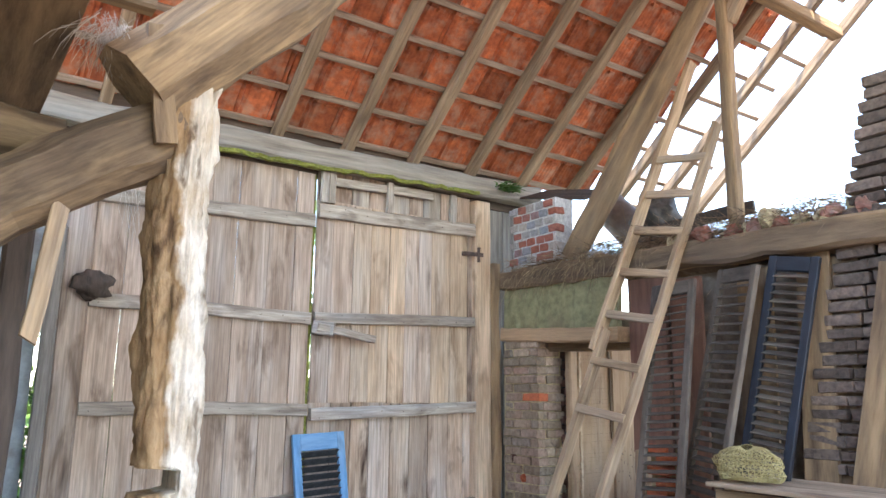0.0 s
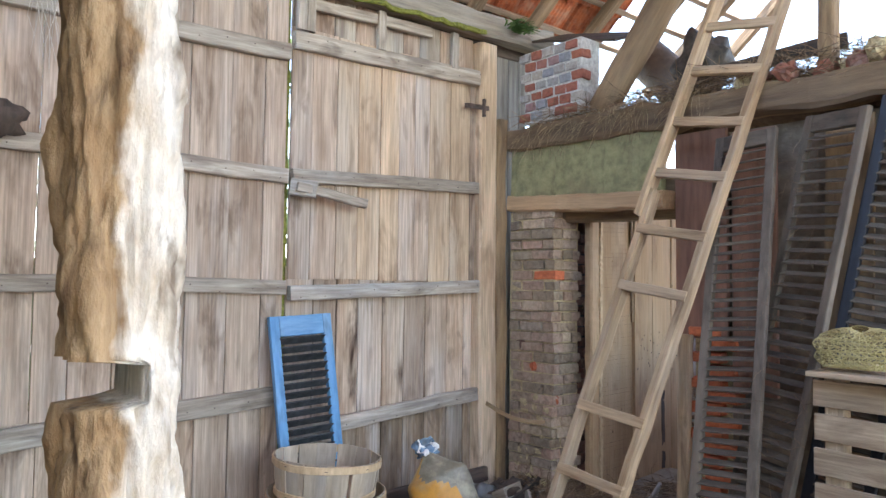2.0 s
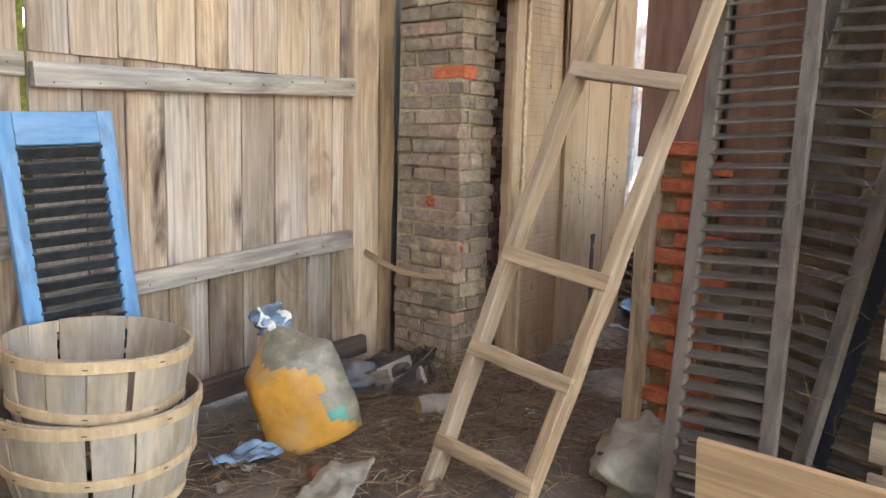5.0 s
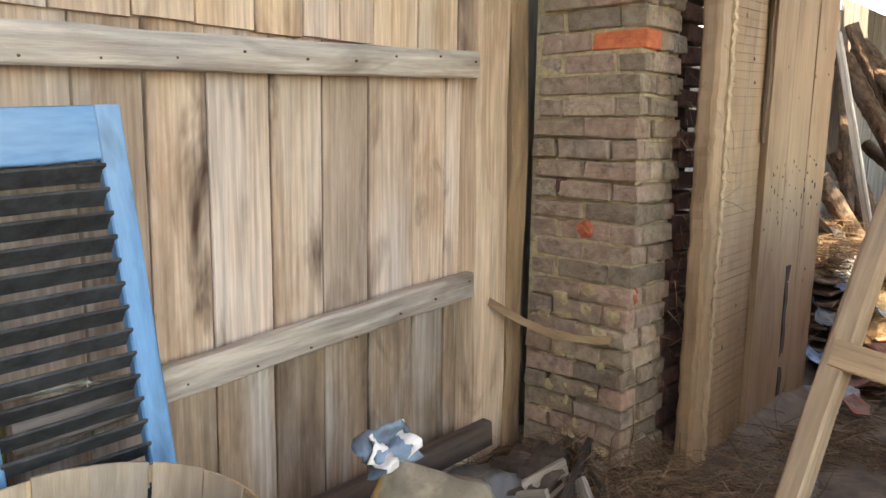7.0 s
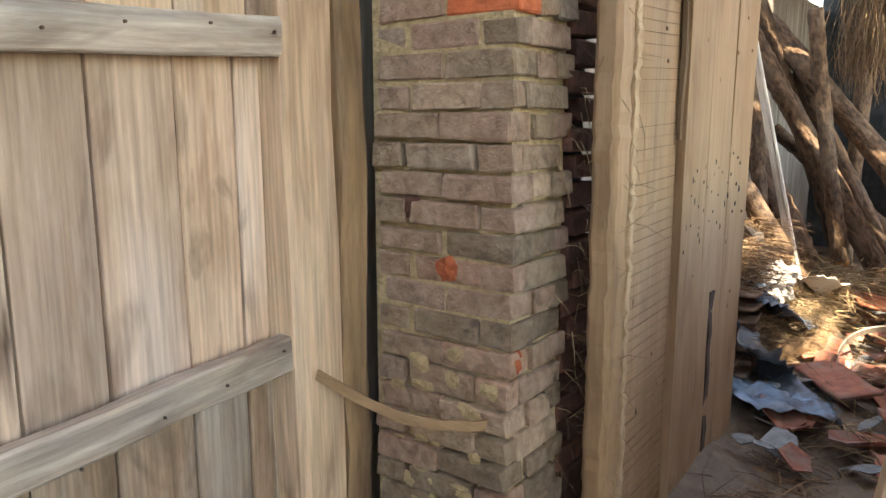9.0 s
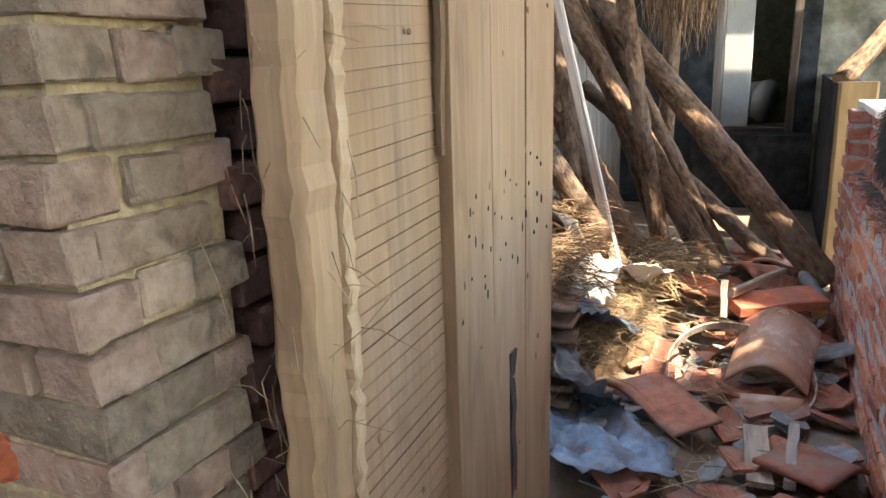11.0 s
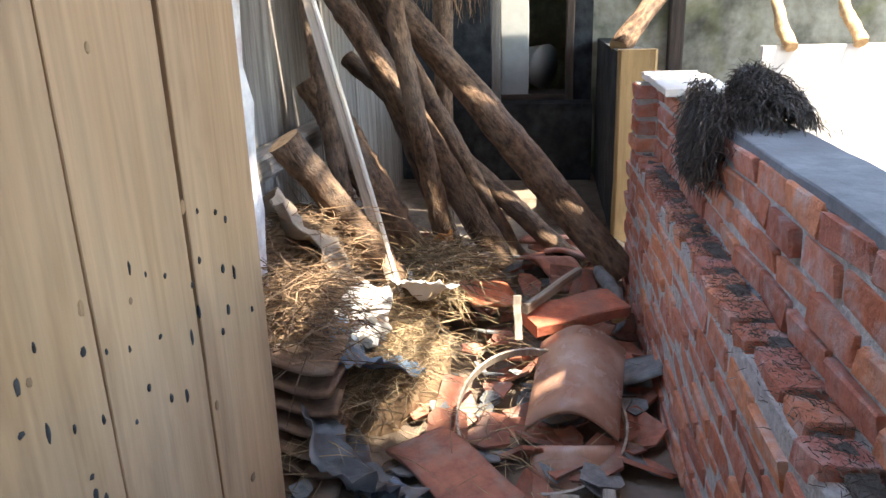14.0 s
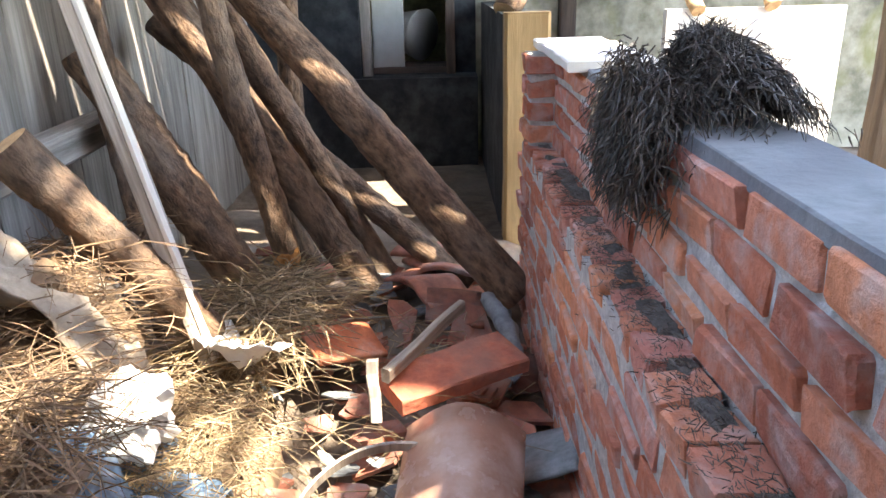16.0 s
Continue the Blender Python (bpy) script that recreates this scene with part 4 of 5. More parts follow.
TOP_L, TOP_R = Vector((4.48, 3.52, 3.42)), Vector((4.46, 3.10, 3.35))
ladder = thing("ladder", Matrix.Translation(FOOT_L), "pale wooden ladder leaning on the loft, one rung missing", "ladder")
bar("side_rail", FOOT_L, FOOT_L.lerp(TOP_L, 0.60), 0.045, 0.075, "ladder", ladder, side=(0, 1, 0), n=14, wob=0.003, bend=0.004, slant=0.4)
bar("side_rail", FOOT_L.lerp(TOP_L, 0.55) + Vector((-0.012, 0.035, 0.02)), FOOT_L.lerp(TOP_L, 1.21), 0.045, 0.085, "ladder", ladder, side=(0, 1, 0), n=10, wob=0.003, slant=0.3)
bar("side_rail", FOOT_R, FOOT_R.lerp(TOP_R, 1.04), 0.045, 0.075, "ladder", ladder, side=(0, 1, 0), n=22, wob=0.003, bend=0.006, slant=0.4)
for i, s in enumerate((0.055, 0.152, 0.25, 0.442, 0.535, 0.63, 0.72, 0.81, 0.89, 0.97)):
    a, b = FOOT_L.lerp(TOP_L, s), FOOT_R.lerp(TOP_R, s - 0.008)
    bar("rung", a + Vector((-0.03, 0.01, 0)), b + Vector((-0.03, -0.02, 0)), 0.055, 0.03, "ladder", ladder, side=(0.3, 0, 1), n=4, wob=0.002)


# ---- shutters ----
def shutter(name, m, w, h, slats, mat, slat_mat, label, tilt=30, top=0.09, low=0.09, depth=0.035, stile=0.05, group=""):
    """A louvred shutter standing in its local xz plane: stiles, rails and tilted slats."""
    t = thing(name, m, label, "shutter", group)

    def piece(nm, p0, p1, a, b, mt, side=(1, 0, 0)):
        SEED[0] += 1
        v, f = sweep((Vector(p1) - Vector(p0)).length, rect(a, b), 4, 0.0012, seed=SEED[0])
        return put(nm, mesh(nm, v, f, M[mt]), m @ aim(p0, p1, side), t)

    for x in (-w / 2 + stile / 2, w / 2 - stile / 2):
        piece("stile", (x, 0, 0), (x, 0, h), stile, depth, mat)
    piece("top_rail", (-w / 2 + stile, 0, h - top / 2), (w / 2 - stile, 0, h - top / 2), top, depth - 0.004, mat, (0, 0, 1))
    piece("bottom_rail", (-w / 2 + stile, 0, low / 2), (w / 2 - stile, 0, low / 2), low, depth - 0.004, mat, (0, 0, 1))
    v, f = sweep(w - 2 * stile + 0.012, rect(0.055, 0.009, 0.3), 3, 0.0008, seed=5)
    me = mesh("slat", v, f, M[slat_mat])
    for i in range(slats):
        z = low + (h - low - top) * (i + 0.5) / slats
        a = aim((-w / 2 + stile - 0.006, 0, z), (w / 2 - stile + 0.006, 0, z), (0, math.cos(radians(tilt)), math.sin(radians(tilt))))
        put("slat", me, m @ a, t)
    return t


def stand(bl, br, tl):
    """The pose of a panel from its lower corners and an upper corner: local x along the foot, z up the panel."""
    bl, br, tl = Vector(bl), Vector(br), Vector(tl)
    x = (br - bl).normalized()
    y = (tl - bl).cross(x).normalized()
    z = x.cross(y)
    m = Matrix((x, y, z)).transposed().to_4x4()
    m.translation = (bl + br) / 2
    return m


def lean(foot, head, right):
    """The pose of a panel from the middle of its foot and of its head, with local x near right."""
    m = aim(foot, head, right)
    x, y, z = m.to_3x3().col
    m = Matrix((x, y, z)).transposed().to_4x4()
    m.translation = Vector(foot)
    return m


shutter("louvred_shutter", lean((3.555, 3.10, 0.0), (4.17, 3.257, 2.33), (0.02, -1, 0)), 0.34, 2.42, 44, "louvre", "louvre", "tall dusty brown louvred shutter leaning on the wall", group="tall shutters")
shutter("louvred_shutter", lean((3.80, 3.12, 0.0), (4.22, 2.80, 2.38), (-0.35, -1, 0)), 0.38, 2.44, 38, "louvre", "louvre", "tall dusty brown louvred shutter leaning aslant on the wall", group="tall shutters")
shutter("louvred_shutter", lean((3.92, 2.82, 0.0), (4.27, 2.46, 2.40), (0.1, -1, 0)), 0.30, 2.46, 44, "navy", "louvre", "tall dark blue louvred shutter leaning aslant on the wall", group="tall shutters")
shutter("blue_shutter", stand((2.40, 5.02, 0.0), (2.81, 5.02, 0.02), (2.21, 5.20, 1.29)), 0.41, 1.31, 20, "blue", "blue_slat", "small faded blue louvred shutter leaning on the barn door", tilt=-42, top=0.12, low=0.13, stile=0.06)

# ---- baskets ----
def basket(m, r0, r1, h, label, seed):
    """A slatted bushel basket: thin staves, hoops and a floor."""
    t = thing("bushel_basket", m, label, "basket", "stacked baskets")
    rr = rng(seed)
    n = 15
    for i in range(n):
        a0 = 2 * math.pi * i / n + 0.02 * rr.randn()
        span = 2 * math.pi / n * (0.94 + 0.04 * rr.rand())
        top = h * (1 - 0.03 * rr.rand())
        verts, faces = [], []
        k, rows = 4, 6
        for layer in (0, 1):
            for j in range(rows + 1):
                s = j / rows
                rad = r0 + (r1 - r0) * s + 0.018 * math.sin(s * math.pi) - 0.005 * layer + (0.002 if i % 2 else -0.002)
                for q in range(k + 1):
                    a = a0 + span * q / k
                    verts.append((rad * math.cos(a), rad * math.sin(a), top * s))
        b = (k + 1) * (rows + 1)
        for j in range(rows):
            for q in range(k):
                c = j * (k + 1) + q
                faces += [(c, c + 1, c + k + 2, c + k + 1), (b + c, b + c + k + 1, b + c + k + 2, b + c + 1)]
        rim = list(range(k + 1)) + [(j + 1) * (k + 1) + k for j in range(rows)] + [rows * (k + 1) + q for q in range(k - 1, -1, -1)] + [j * (k + 1) for j in range(rows - 1, 0, -1)]
        for c, d in zip(rim, rim[1:] + rim[:1]):
            faces.append((c, b + c, b + d, d))
        put("stave", mesh("stave", verts, faces, M["stave"]), m, t)
    for z, hh in ((0.06, 0.03), (h * 0.5, 0.035), (h * 0.92, 0.04)):
        rad = r0 + (r1 - r0) * z / h + 0.018 * math.sin(z / h * math.pi) + 0.003
        verts, faces = [], []
        k = 40
        for j in range(k):
            a = 2 * math.pi * j / k
            for dr, dz in ((0, 0), (0.007, 0.003), (0.007, hh - 0.003), (0, hh)):
                w = 0.004 * math.sin(3 * a + z * 20)
                verts.append(((rad + dr) * math.cos(a), (rad + dr) * math.sin(a), z + dz - hh / 2 + w))
        for j in range(k):
            for q in range(4):
                faces.append((j * 4 + q, (j + 1) % k * 4 + q, (j + 1) % k * 4 + (q + 1) % 4, j * 4 + (q + 1) % 4))
        hp = put("hoop", mesh("hoop", verts, faces, M["hoop"], False), m, t)
        for j in range(8):
            a = 2 * math.pi * (j + 0.3) / 8
            v, f = box_data(-0.0015, -0.008, -0.0015, 0.0015, 0.008, 0.0015)
            put("staple", mesh("staple", v, f, M["iron"]), m @ Matrix.Translation(((rad + 0.008) * math.cos(a), (rad + 0.008) * math.sin(a), z)) @ Matrix.Rotation(a, 4, "Z"), hp)
    v, f = sweep(0.012, ring(r0 - 0.006, 24), 1, 0)
    put("base", mesh("base", v, f, M["stave"]), m, t)
    return t


basket(Matrix.Translation((2.47, 4.74, 0.0)) @ Matrix.Rotation(0.02, 4, "X"), 0.235, 0.315, 0.40, "bushel basket of pale thin staves on the earth floor", 1)
basket(Matrix.Translation((2.46, 4.75, 0.20)) @ Matrix.Rotation(0.05, 4, "Y") @ Matrix.Rotation(0.03, 4, "X"), 0.205, 0.285, 0.38, "grey bushel basket stacked inside another, a stave broken", 2)

# ---- feed bag by the gate ----
def sack(name, m, w, d, h, mats, label, seed, neck=True):
    """A slumped tied bag with folds, a gathered neck and a frilled top."""
    t = thing(name, m, label, "bag")
    n, k = 26, 36
    verts, faces = [], []
    for i in range(n + 1):
        s = i / n
        prof = (math.sin(math.pi * min(1, s * 1.25 + 0.12) ** 0.8) ** 0.45 if s < 0.7 else 1.0)
        wid = 1 - 0.06 * s if s < 0.72 else (0.957 - 0.86 * ((s - 0.72) / 0.28) ** 0.8)
        wid *= 0.86 + 0.14 * min(1, s * 6)
        for j in range(k):
            a = 2 * math.pi * j / k
            q = (abs(math.cos(a)) ** 2.6 + abs(math.sin(a)) ** 2.6) ** (-1 / 2.6)
            fold = 1 + 0.09 * math.sin(a * 5 + seed) * s + 0.14 * noise.noise(Vector((math.cos(a) * 2, math.sin(a) * 2, s * 4 + seed))) + 0.10 * noise.noise(Vector((math.cos(a) * 5, math.sin(a) * 5, s * 3 - seed))) + 0.05 * abs(noise.noise(Vector((math.cos(a) * 6, math.sin(a) * 6, s * 9))))
            verts.append((w / 2 * wid * q * fold * math.cos(a), d / 2 * wid * q * fold * math.sin(a), h * s))
    for i in range(n):
        for j in range(k):
            faces.append((i * k + j, i * k + (j + 1) % k, (i + 1) * k + (j + 1) % k, (i + 1) * k + j))
    faces += [tuple(range(k))[::-1], tuple(range(n * k, n * k + k))]
    me = mesh("body", verts, faces, M[mats[0]], True)
    if len(mats) > 1:
        me.materials.append(M[mats[1]])
        me.materials.append(M["teal"])
        for p in me.polygons:
            c = p.center
            if c.x * 0.9 + c.z * 0.5 + 0.05 * math.sin(c.z * 22 + c.y * 9) > h * 0.33:
                p.material_index = 1
                if c.z < h * 0.24 and c.x < w * 0.36:
                    p.material_index = 2
    put("body", me, m, t)
    if neck:
        r = rng(seed)
        blob_sheet("frill", m @ Matrix.Translation((0, 0, h + 0.035)) @ Matrix.Rotation(1.3, 4, "X"), 0.13, 0.10, "plastic", seed, 0.07, 0.003, 12, 12, 0.3, 0.3, t)
        blob_sheet("frill", m @ Matrix.Translation((0.01, 0, h + 0.03)) @ Matrix.Rotation(0.7, 4, "Z") @ Matrix.Rotation(1.2, 4, "X"), 0.12, 0.09, "paper", seed + 1, 0.07, 0.003, 12, 12, 0.3, 0.3, t)
    return t


bag_pose = Matrix.Translation((3.24, 4.52, 0.05)) @ Matrix.Rotation(radians(-42), 4, "Z") @ Matrix.Rotation(radians(-9), 4, "X") @ Matrix.Rotation(radians(-24), 4, "Y")
sack("feed_bag", bag_pose, 0.38, 0.20, 0.50, ["bag_orange", "bag_clear"], "half-full orange feed bag with a tied clear neck", 3)
blob_sheet("paper_scrap", Matrix.Translation((3.02, 4.18, 0.07)) @ Matrix.Rotation(0.5, 4, "Z"), 0.34, 0.17, "bag_white", 9, 0.03, 0.003, label="torn white sack scrap on the floor", category="paper")
white_sack = lump("fertiliser_sack", (3.84, 3.42, 0.09), (0.19, 0.19, 0.16), "bag_white", 66, 0.4, 22, 0.7, label="dirty white woven sack slumped beside the shutters", category="sack")
for i, (dy, dz, ln) in enumerate(((0.02, 0.05, 0.12), (0.03, 0.02, 0.10), (0.05, -0.01, 0.05))):
    bar("print_bar", (3.662 + 0.01 * i, 3.46 + dy + ln / 2, 0.13 + dz), (3.665 + 0.01 * i, 3.46 + dy - ln / 2, 0.13 + dz + 0.02), 0.012, 0.006, "print", white_sack, side=(0, 0, 1), n=2, wob=0.0005)

# ---- pallet, net and loose board ----
pallet = thing("pallet", Matrix.Translation((3.86, 2.7, 0)), "weathered wooden pallet standing on its edge", "pallet")
for i in range(7):
    z = 0.129 + 0.151 * i
    bar("slat", (3.78 + 0.03 * (i % 2) * 0.2, 2.74, z), (3.70, 1.40, z - 0.01), 0.116, 0.02, "crate", pallet, side=(0, 0, 1), n=5, wob=0.002)
for y in (2.66, 2.1, 1.5):
    bar("bearer", (3.83, y, 0.0), (3.83, y, 1.10), 0.07, 0.09, "crate", pallet, side=(1, 0, 0), n=4)
for i in range(5):
    bar("top_board", (3.72 + 0.13 * i, 2.72, 1.125), (3.64 + 0.13 * i, 1.40, 1.12), 0.12, 0.022, "crate", pallet, side=(1, 0, 0), n=4)


def net_bag(m, label):
    """A slack knitted net: crossing yarns over a slumped body."""
    t = thing("net_bag", m, label, "net")
    verts, faces = [], []
    rows, cols = 16, 34

    def at(i, j):
        th, ph = math.pi * (0.06 + 0.9 * i / rows), 2 * math.pi * j / cols
        d = Vector((math.sin(th) * math.cos(ph), math.sin(th) * math.sin(ph), math.cos(th)))
        s = 1 + 0.3 * noise.noise(d * 2 + Vector((3, 0, 0)))
        return Vector((d.x * 0.11 * s, d.y * 0.19 * s, max(-0.06, d.z * 0.11 * s)))

    def yarn(a, b):
        w = 0.0022
        up = a.normalized() * w
        side = (b - a).cross(up).normalized() * w
        k = len(verts)
        verts.extend([a - side, a + side, a + up, b - side, b + side, b + up])
        faces.extend([(k, k + 1, k + 4, k + 3), (k + 1, k + 2, k + 5, k + 4), (k + 2, k, k + 3, k + 5)])

    for i in range(rows):
        for j in range(cols):
            yarn(at(i, j), at(i + 1, (j + (i % 2)) % cols))
            yarn(at(i, j), at(i + 1, (j + (i % 2) - 1) % cols))
            yarn(at(i, j), at(i, (j + 1) % cols))
    put("mesh", mesh("mesh", verts, faces, M["net"]), m, t)
    return t


net_bag(Matrix.Translation((3.80, 2.55, 1.215)), "crumpled yellow onion net lying on the pallet")
bar("loose_board", (3.50, 3.12, 0.22), (3.54, 2.15, 0.21), 0.41, 0.022, "pine", None, side=(-0.16, 0, 1), n=4, label="clean orange pine board standing against the pallet", category="board")

# ---- old door panel standing by the pier ----
panel = thing("old_door", Matrix.Translation((5.1, 4.62, 0)), "old door of worn boards standing against the pier", "door panel")
bar("edge_stud", (4.56, 4.63, 0.0), (4.55, 4.63, 2.2), 0.095, 0.07, "door_wood", panel, n=70, wob=0.003, rough=0.018, cut=0.2)
bar("split_strip", (4.617, 4.605, 0.0), (4.612, 4.605, 2.2), 0.026, 0.03, "hoop", panel, n=110, wob=0.004, rough=0.12)
bar("board", (4.825, 4.635, 0.0), (4.81, 4.645, 2.2), 0.39, 0.03, "door_wood", panel, n=4, wob=0.001, cut=0.03)
for i in range(66):
    z = 0.10 + 0.031 * i
    bar("saw_line", (4.635, 4.6188, z), (5.0, 4.6188 + 0.004 * z / 2.2, z + 0.012), 0.0013, 0.003, "oak", panel, side=(0, 0, 1), n=2, wob=0.0002)
bar("board", (5.128, 4.62, 0.0), (5.118, 4.62, 2.2), 0.218, 0.045, "door_wood", panel, n=4, wob=0.001, cut=0.03)
bar("board", (5.355, 4.62, 0.0), (5.352, 4.62, 2.2), 0.236, 0.045, "door_wood", panel, n=4, wob=0.001, cut=0.03)
bar("board", (5.602, 4.622, 0.0), (5.62, 4.622, 2.2), 0.25, 0.045, "door_wood", panel, n=4, wob=0.001, cut=0.03)
bar("slot", (5.006, 4.613, 1.24), (4.994, 4.613, 2.15), 0.026, 0.012, "oak", panel, n=8, wob=0.003, rough=0.1)
bar("slot", (5.37, 4.598, 0.12), (5.365, 4.598, 0.71), 0.04, 0.006, "dark_wood", panel, n=8, wob=0.004, rough=0.1)
r = rng(61)
for i in range(34):
    x = 5.06 + 0.6 * (i / 34) + 0.03 * r.randn()
    z = 0.90 + 0.26 * ((i * 7) % 11) / 11 + 0.10 * (x - 5.1)
    lump("nail_hole", (x, 4.5985, z), (0.0025 + 0.003 * r.rand(), 0.0025, 0.004 + 0.011 * r.rand() ** 2), "black_wall", i, 0.3, 5, parent=panel)

# ---- brick wall in the passage ----
RED = brick_meshes("brick", "brick_red", (0.205, 0.10, 0.059), 8, 0.007)
RED_HEAD = brick_meshes("brick", "brick_red", (0.098, 0.10, 0.06), 5, 0.007)
UP, LOW = 3.585, 3.675
wall = thing("wall_brick", Matrix.Translation((6.6, 3.5, 0)), "stepped waist-high wall of red bricks with grey mortar", "brick wall", kind="structure")
block("core", (4.75, 3.40, -0.05), (8.26, UP - 0.013, 1.085), "mortar", wall)
block("core", (4.75, UP - 0.02, -0.05), (8.26, LOW - 0.007, 0.745), "mortar", wall)
block("core", (8.06, UP - 0.02, 0.69), (8.26, LOW - 0.012, 1.09), "mortar", wall)
bar("cement_cap", (4.7, 3.485, 1.093), (7.5, 3.485, 1.096), 0.185, 0.03, "cement", wall, side=(0, 1, 0), n=24, wob=0.003)
# far end of the cap, its sunlight put in as white
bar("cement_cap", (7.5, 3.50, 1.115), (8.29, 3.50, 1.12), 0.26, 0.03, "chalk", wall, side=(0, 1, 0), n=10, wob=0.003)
bar("ledge_mortar", (4.7, 3.605, 0.742), (8.1, 3.605, 0.747), 0.045, 0.05, "ledge_dirt", wall, side=(0, 1, 0), n=60, wob=0.010, rough=0.06)
r = rng(71)
for c in range(10):
    z = 0.035 + 0.0785 * c
    x = 4.78 + (0.11 if c % 2 else 0.0)
    while x < 8.22:
        top = c == 9
        if not (top and r.rand() < 0.03):
            if top:
                for dx in (0.05, 0.16):
                    brick_at(RED_HEAD, x + dx, LOW - 0.05 - 0.012 * r.rand(), z, 0, wall, r, 0.014)
            else:
                brick_at(RED, x + 0.105, LOW - 0.05, z, 0, wall, r, 0.014)
        x += 0.222
for c in range(4):
    z = 0.815 + 0.08 * c
    x = 4.80 + (0.11 if c % 2 == 0 else 0.0)
    while x < 8.02:
        brick_at(RED, x + 0.105, UP - 0.05, z, 0, wall, r, 0.012)
        x += 0.222
    for q in range(2):
        brick_at(RED_HEAD, 8.10 + 0.11 * q, LOW - 0.05, z, 0, wall, r, 0.01)
n = 3200
strands("ledge_chaff", [(5.0 + 2.7 * r.rand() ** 0.8, 3.625 + 0.03 * r.randn(), 0.772 + 0.012 * r.rand()) for _ in range(n)], [(r.randn(), r.randn() * 0.5, 0.1 * r.randn()) for _ in range(n)],
        [0.008 + 0.016 * r.rand() for _ in range(n)], 0.0009, "chaff", 15, 0.1, label="grey chaff lying along the brick ledge", category="chaff", kind="stuff")

# thatch tuft hung over the wall
n = 18000
roots, ways, lens = [], [], []
for i in range(n):
    a = r.rand() * math.pi
    x = 6.80 + 0.09 * r.randn()
    rad = 0.15 * (1 - min(0.8, abs(x - 6.78) / 0.34))
    side = math.cos(a)
    y, z = 3.50 + side * (0.11 + 0.02 * r.randn()), 1.13 + math.sin(a) * rad * 0.9
    if side > 0.3:
        z -= 0.20 * r.rand()
        y = 3.60 + 0.07 * r.rand()
    if i % 3 == 0:
        y = 3.46 + 0.19 * r.rand()
        z = 1.19 - 6.0 * max(0.0, y - 3.52) ** 2 - 0.9 * (x - 6.80) ** 2
    roots.append((x, y, z))
    ways.append((r.randn() * 0.9, side * 0.35 + r.randn() * 0.25, -0.75 * abs(side) + r.randn() * 0.3))
    lens.append(0.02 + 0.035 * r.rand())
tuft = thing("thatch_tuft", Matrix.Translation((6.78, 3.52, 1.13)), "clump of blackened thatch hung over the brick wall", "thatch")
strands("straw_mass", roots, ways, lens, 0.0014, "thatch", 16, 0.5, parent=tuft, kind="stuff")
lump("flap", (6.83, 3.61, 1.04), (0.13, 0.05, 0.12), "thatch", 10, 0.4, 12, parent=tuft)

# ---- passage: logs and poles ----
LOGS = [
    ((8.06, 3.70, 0.17), (8.48, 5.25, 1.95), 0.085, "thick bark-covered log leaning on the wall"),
    ((8.10, 4.60, 0.36), (7.99, 4.86, 1.95), 0.052, "bark log with a splintered orange end"),
    ((7.20, 5.06, 1.00), (7.42, 4.70, 0.36), 0.065, "short cut log with a pale sawn end"),
    ((8.35, 3.88, 0.10), (8.70, 5.20, 1.20), 0.058, "thin bark log leaning behind the others"),
    ((8.20, 4.30, 0.16), (8.20, 5.28, 1.85), 0.075, "long purple-brown log leaning on the wall"),
    ((8.00, 4.72, 0.25), (8.00, 5.20, 1.15), 0.095, "thick dark log end in the heap"),
    ((8.45, 4.25, 0.12), (8.55, 5.05, 1.60), 0.065, "bark log leaning in the heap"),
    ((8.60, 4.60, 0.1), (8.35, 5.28, 2.1), 0.06, "dark branch leaning in the heap"),
    ((7.75, 4.95, 0.2), (8.15, 5.28, 1.9), 0.05, "dark branch leaning in the heap"),
]
for a, b, rad, lab in LOGS:
    log("log", a, b, rad, "bark", None, n=46, bend=0.010, rough=0.09, sides=18, label=lab, category="log", group="heap of logs")
lump("broken_end", (8.102, 4.597, 0.35), (0.045, 0.045, 0.05), "broken", 7, 0.5, 10, smooth=False, label="splintered orange heartwood of a broken log", category="log end")
bar("leaning_plank", (7.35, 4.69, 0.30), (7.62, 5.16, 1.95), 0.035, 0.10, "rail", None, side=(0.1, -1, 0.2), n=10, wob=0.003, label="grey plank leaning with a bright sunlit edge", category="plank")
# added strip: the sun on the plank's edge, painted white
bar("white_edge", (7.325, 4.665, 0.32), (7.595, 5.135, 1.95), 0.012, 0.045, "chalk", None, side=(0.1, -1, 0.2), n=6, wob=0.001, label="white strip painting sunlight along the plank's edge", category="batten")
pillar = thing("limewashed_pillar", Matrix.Translation((6.62, 5.05, 0)), "flaking limewashed brick pillar showing red brick", "pillar")
bar("shaft", (6.62, 5.06, 0), (6.56, 5.06, 2.4), 0.17, 0.2, "limewash", pillar, n=22, wob=0.007, rough=0.06)

# ---- rubble ----
r = rng(81)


